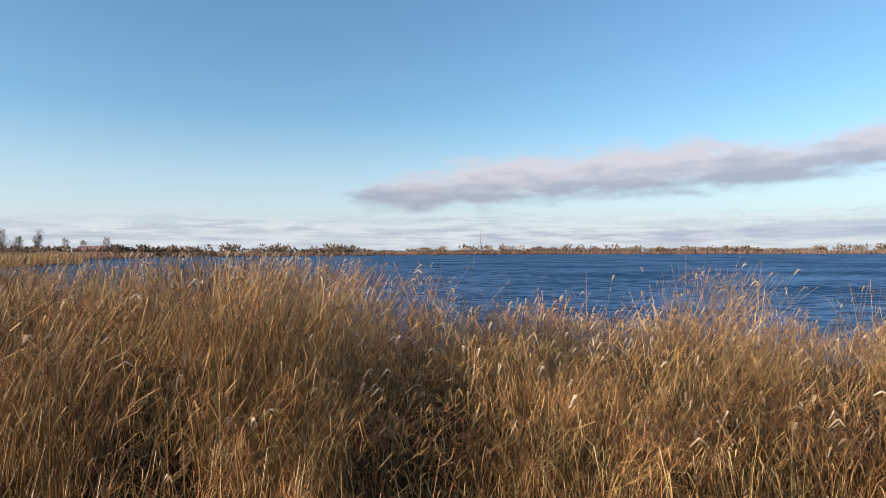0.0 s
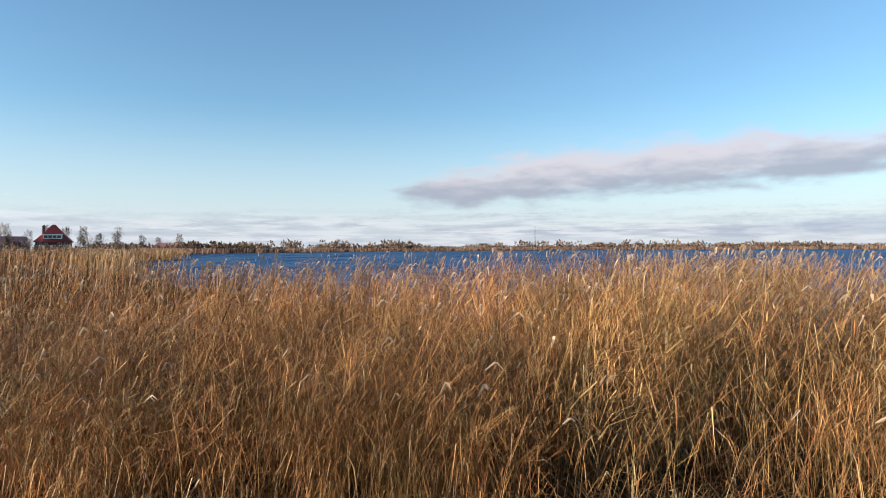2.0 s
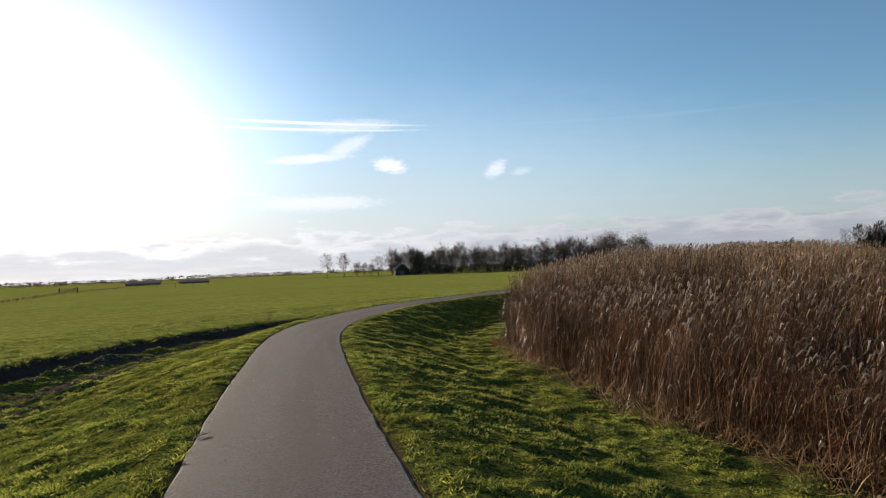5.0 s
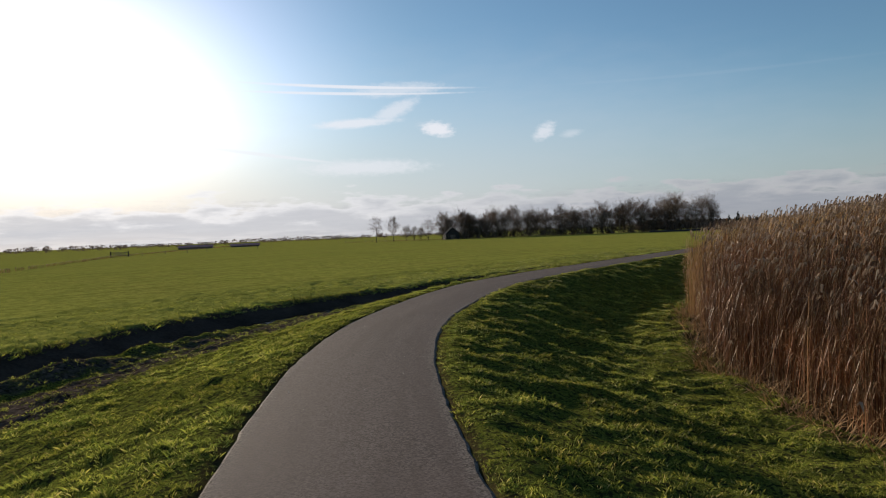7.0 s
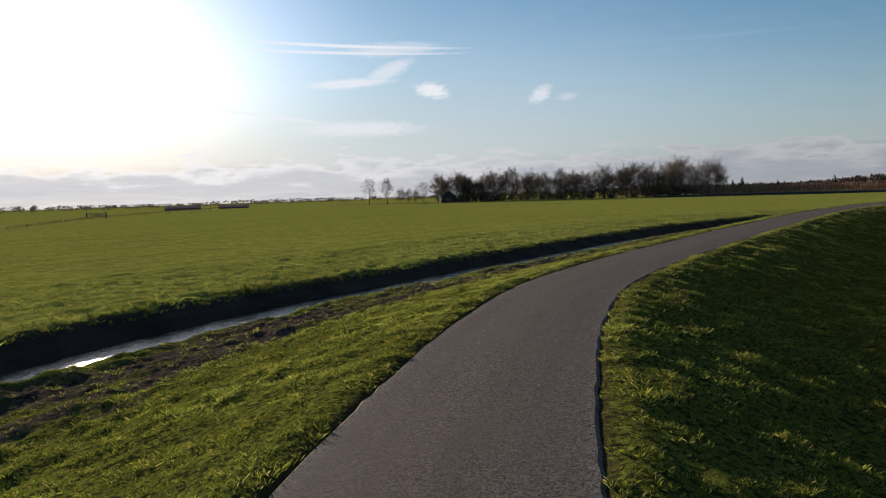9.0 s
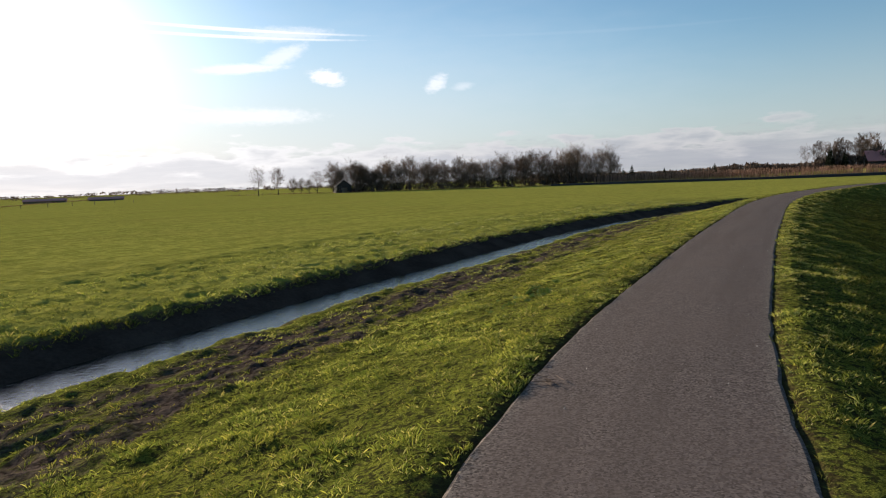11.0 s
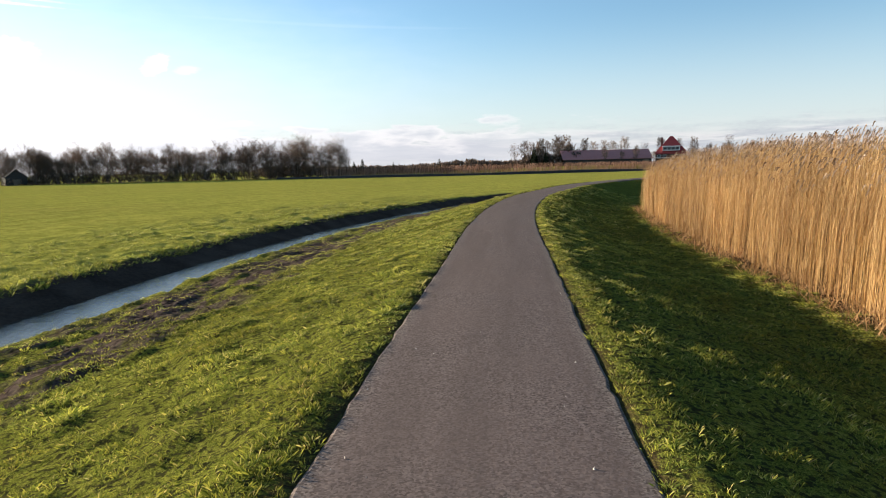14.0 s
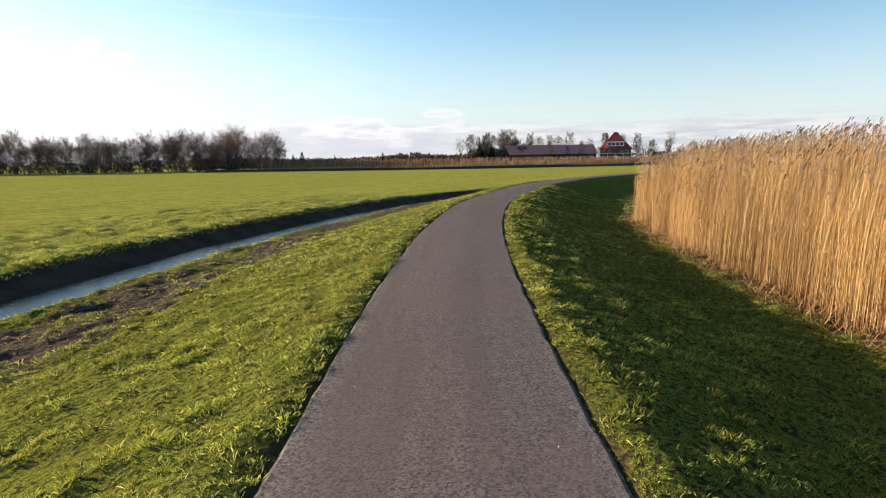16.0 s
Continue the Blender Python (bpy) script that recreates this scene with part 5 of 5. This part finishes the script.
car(343, 276, -60, STEEL, "silver car parked by the farm porch")


def cottage(x, y, turn, mat, roof, label):
    h = thing("cottage", x, y, height_at(x, y) + 0.0, turn, label, "house", "houses beyond the lake")
    part("wall", prism([(-3.6, 0), (3.6, 0), (3.6, 3.2), (0, 6.4), (-3.6, 3.2)], -6, 6), mat, h)
    for side in (-1, 1):
        part("roof", prism([(side * 4.1, 2.9), (side * 4.1, 3.1), (0, 6.8), (0, 6.5)], -6.4, 6.4), roof, h)
    for i in range(3):
        part("window", block(bmesh.new(), -3.68, -4.4 + i * 3.2, 1.0, -3.6, -3.0 + i * 3.2, 2.4), GLASS, h)


cottage(840, -222, 20, WHITE, DARKWOOD, "small white house on the lake's far shore")
cottage(628, 48, 60, BRICK, DARKWOOD, "small dark house on the lake's far shore")
cottage(345, 200, 30, BRICK, OLD_TILE, "brick house behind the lake's reed shore")


def mast():
    x, y = 1150, 20
    h = thing("radio_mast", x, y, height_at(x, y), 0, "thin steel lattice radio mast far beyond the lake", "mast")
    corners = [Vector((math.cos(a), math.sin(a), 0)) * 1.1 for a in (0, 2.094, 4.189)]
    for c in corners:
        v, f = [], []
        tube(v, f, c, c * 0.25 + Vector((0, 0, 40)), 0.12, 0.09, 5)
        link("mast_leg", raw("mast_leg", v, f), DARKWOOD, h)
    for i in range(8):
        v, f = [], []
        for j in range(3):
            k0, k1 = 1 - 0.75 * i / 8, 1 - 0.75 * (i + 1) / 8
            tube(v, f, corners[j] * k0 + Vector((0, 0, 5 * i)), corners[(j + 1) % 3] * k1 + Vector((0, 0, 5 * i + 5)), 0.05, 0.05, 4)
        link("brace", raw("brace", v, f), DARKWOOD, h)


mast()

# ---- fences, posts ----


def fence_post(x, y, h=1.3, lean=0.0, label="weathered wooden fence post in the meadow", group="meadow fence posts"):
    bm = bmesh.new()
    bmesh.ops.create_cone(bm, cap_ends=True, segments=8, radius1=0.09, radius2=0.075, depth=h + 0.4, matrix=Matrix.Translation((0, 0, (h - 0.4) / 2)))
    bmesh.ops.bevel(bm, geom=[e for e in bm.edges if e.verts[0].co.z > h - 0.1 and e.verts[1].co.z > h - 0.1], offset=0.02, segments=1, affect="EDGES")
    me = bpy.data.meshes.new("fence_post")
    bm.to_mesh(me)
    bm.free()
    ob = link("fence_post", me, POSTWOOD, label=label, category="post", group=group)
    ob.matrix_world = pose(x, y, height_at(x, y), lean, lean * 0.6, 20)
    return ob


def field_gate(x, y, turn):
    g = thing("field_gate", x, y, height_at(x, y), turn, "grey wooden field gate between two stout posts", "gate")
    for px in (-2.4, 2.4):
        part("gate_post", block(bmesh.new(), px - 0.16, -0.16, -0.4, px + 0.16, 0.16, 1.7, 0.03), DARKWOOD, g, "dark square gate post")
    for z in (0.35, 0.7, 1.05, 1.35):
        part("rail", block(bmesh.new(), -2.2, -0.05, z, 2.2, 0.05, z + 0.12, 0.015), POSTWOOD, g)
    tube_v, tube_f = [], []
    tube(tube_v, tube_f, Vector((-2.1, -0.08, 0.35)), Vector((2.1, -0.08, 1.4)), 0.06, 0.06, 4)
    link("brace", raw("brace", tube_v, tube_f), POSTWOOD, g)


field_gate(-95, 189, 25)
for i in range(8):
    fence_post(-90 + i * 3.4, 193 + i * 9, 1.2, (i * 37 % 7 - 3) * 1.2)
for i in range(9):
    fence_post(-50 + i * 3.6, 329 - i * 1.0 + (i % 2) * 0.3, 1.2, (i * 53 % 9 - 4) * 1.2)
fence_post(62.5, 65.2, 1.6, 2.0, "pale leaning post at the reed edge", "path-side posts")

# ---- small things by the path ----


def leaf_mesh():
    """One broad, slightly folded leaf, 1 long, lying along x."""
    v, f = [], []
    for x, w, z in ((0.0, 0.02, 0.0), (0.2, 0.16, 0.05), (0.5, 0.24, 0.08), (0.8, 0.15, 0.04), (1.0, 0.0, -0.06)):
        v += [(x, -w, z + w * 0.25), (x, 0, z), (x, w, z + w * 0.25)]
    for i in range(4):
        for j in range(2):
            k = i * 3 + j
            f.append((k, k + 3, k + 4, k + 1))
    me = raw("leaf", v, f)
    me.materials.append(WEED)
    return me


LEAF = leaf_mesh()


def weed(seed):
    """A low rosette of broad leaves."""
    r = random.Random(seed)
    root = thing("weed", 0, 0, 0, 0, "broad-leaved dark green weed in the verge grass", "weed", "weeds in the verge")
    for i in range(13):
        ob = new("leaf", LEAF)
        ob.parent = root
        ob.matrix_local = pose(r.gauss(0, 0.035), r.gauss(0, 0.035), 0.01, 0, -r.uniform(12, 60), r.uniform(0, 360)) @ Matrix.Scale(r.uniform(0.06, 0.13), 4)
    return root


WEEDS = [[weed(i), False] for i in range(3)]
for i in range(40):
    if i < 32:
        s, d = 95.5 + pick.gauss(0.3, 0.55), -2.9 + pick.gauss(0, 0.35)
    else:
        s, d = pick.uniform(68, 118), -pick.uniform(1.5, 5.0)
    q = place(np.array([s]), np.array([d]))
    z = float(turf_z(q[:, 0], q[:, 1], np.array([s]), np.array([d]))[0])
    m = pose(q[0, 0], q[0, 1], z - 0.01, 0, 0, pick.uniform(0, 360)) @ Matrix.Scale(pick.uniform(0.55, 0.95), 4)
    if WEEDS[i % 3][1]:
        copy_thing(WEEDS[i % 3][0], m)
    else:
        WEEDS[i % 3][0].matrix_basis, WEEDS[i % 3][1] = m, True


def twig_heap(s, d, seed, label):
    r = random.Random(seed)
    q = place(np.array([s]), np.array([d]))[0]
    v, f = [], []
    for i in range(9):
        a = r.gauss(0.4, 0.5)
        c = Vector((r.gauss(0, 0.05), r.gauss(0, 0.04), 0.006 + 0.005 * i / 3))
        w = Vector((math.cos(a), math.sin(a), r.gauss(0, 0.03))) * r.uniform(0.03, 0.1)
        tube(v, f, c - w, c + w, 0.004, 0.002, 5)
    me = raw("twigs", v, f)
    ob = link("twigs", me, TWIG, label=label, category="debris", group="debris on the path")
    ob.matrix_world = pose(q[0], q[1], 0.015, 0, 0, seed * 40)


twig_heap(63.9, -0.88, 1, "small heap of dry stems on the path's edge")
twig_heap(90.2, -0.85, 2, "small heap of dry stems on the path's edge")


def grit():
    """Pale stone chips and crumbs strewn over the asphalt."""
    s, d = scatter(56, 128, -0.95, 0.95, 2.0)
    p = place(s, d)
    n = len(p)
    r = 0.003 + 0.006 * rng.rand(n) ** 2
    v = np.zeros((n, 5, 3))
    for j in range(4):
        a = rng.rand(n) * 0.8 + j * 1.57
        v[:, j, :2] = p + np.stack([np.cos(a), np.sin(a)], 1) * r[:, None]
        v[:, j, 2] = 0.008
    v[:, 4, :2] = p
    v[:, 4, 2] = 0.018 + r * 0.8
    k = np.arange(n)[:, None] * 5
    faces = np.concatenate([k + np.array([[j, (j + 1) % 4, 4]]) for j in range(4)])
    link("grit", arrays("grit", v.reshape(-1, 3), [(faces, 0)]), plain("pale_grit", (0.42, 0.39, 0.35), 0.7), label="pale stone chips strewn over the asphalt", category="gravel", kind="stuff")


grit()
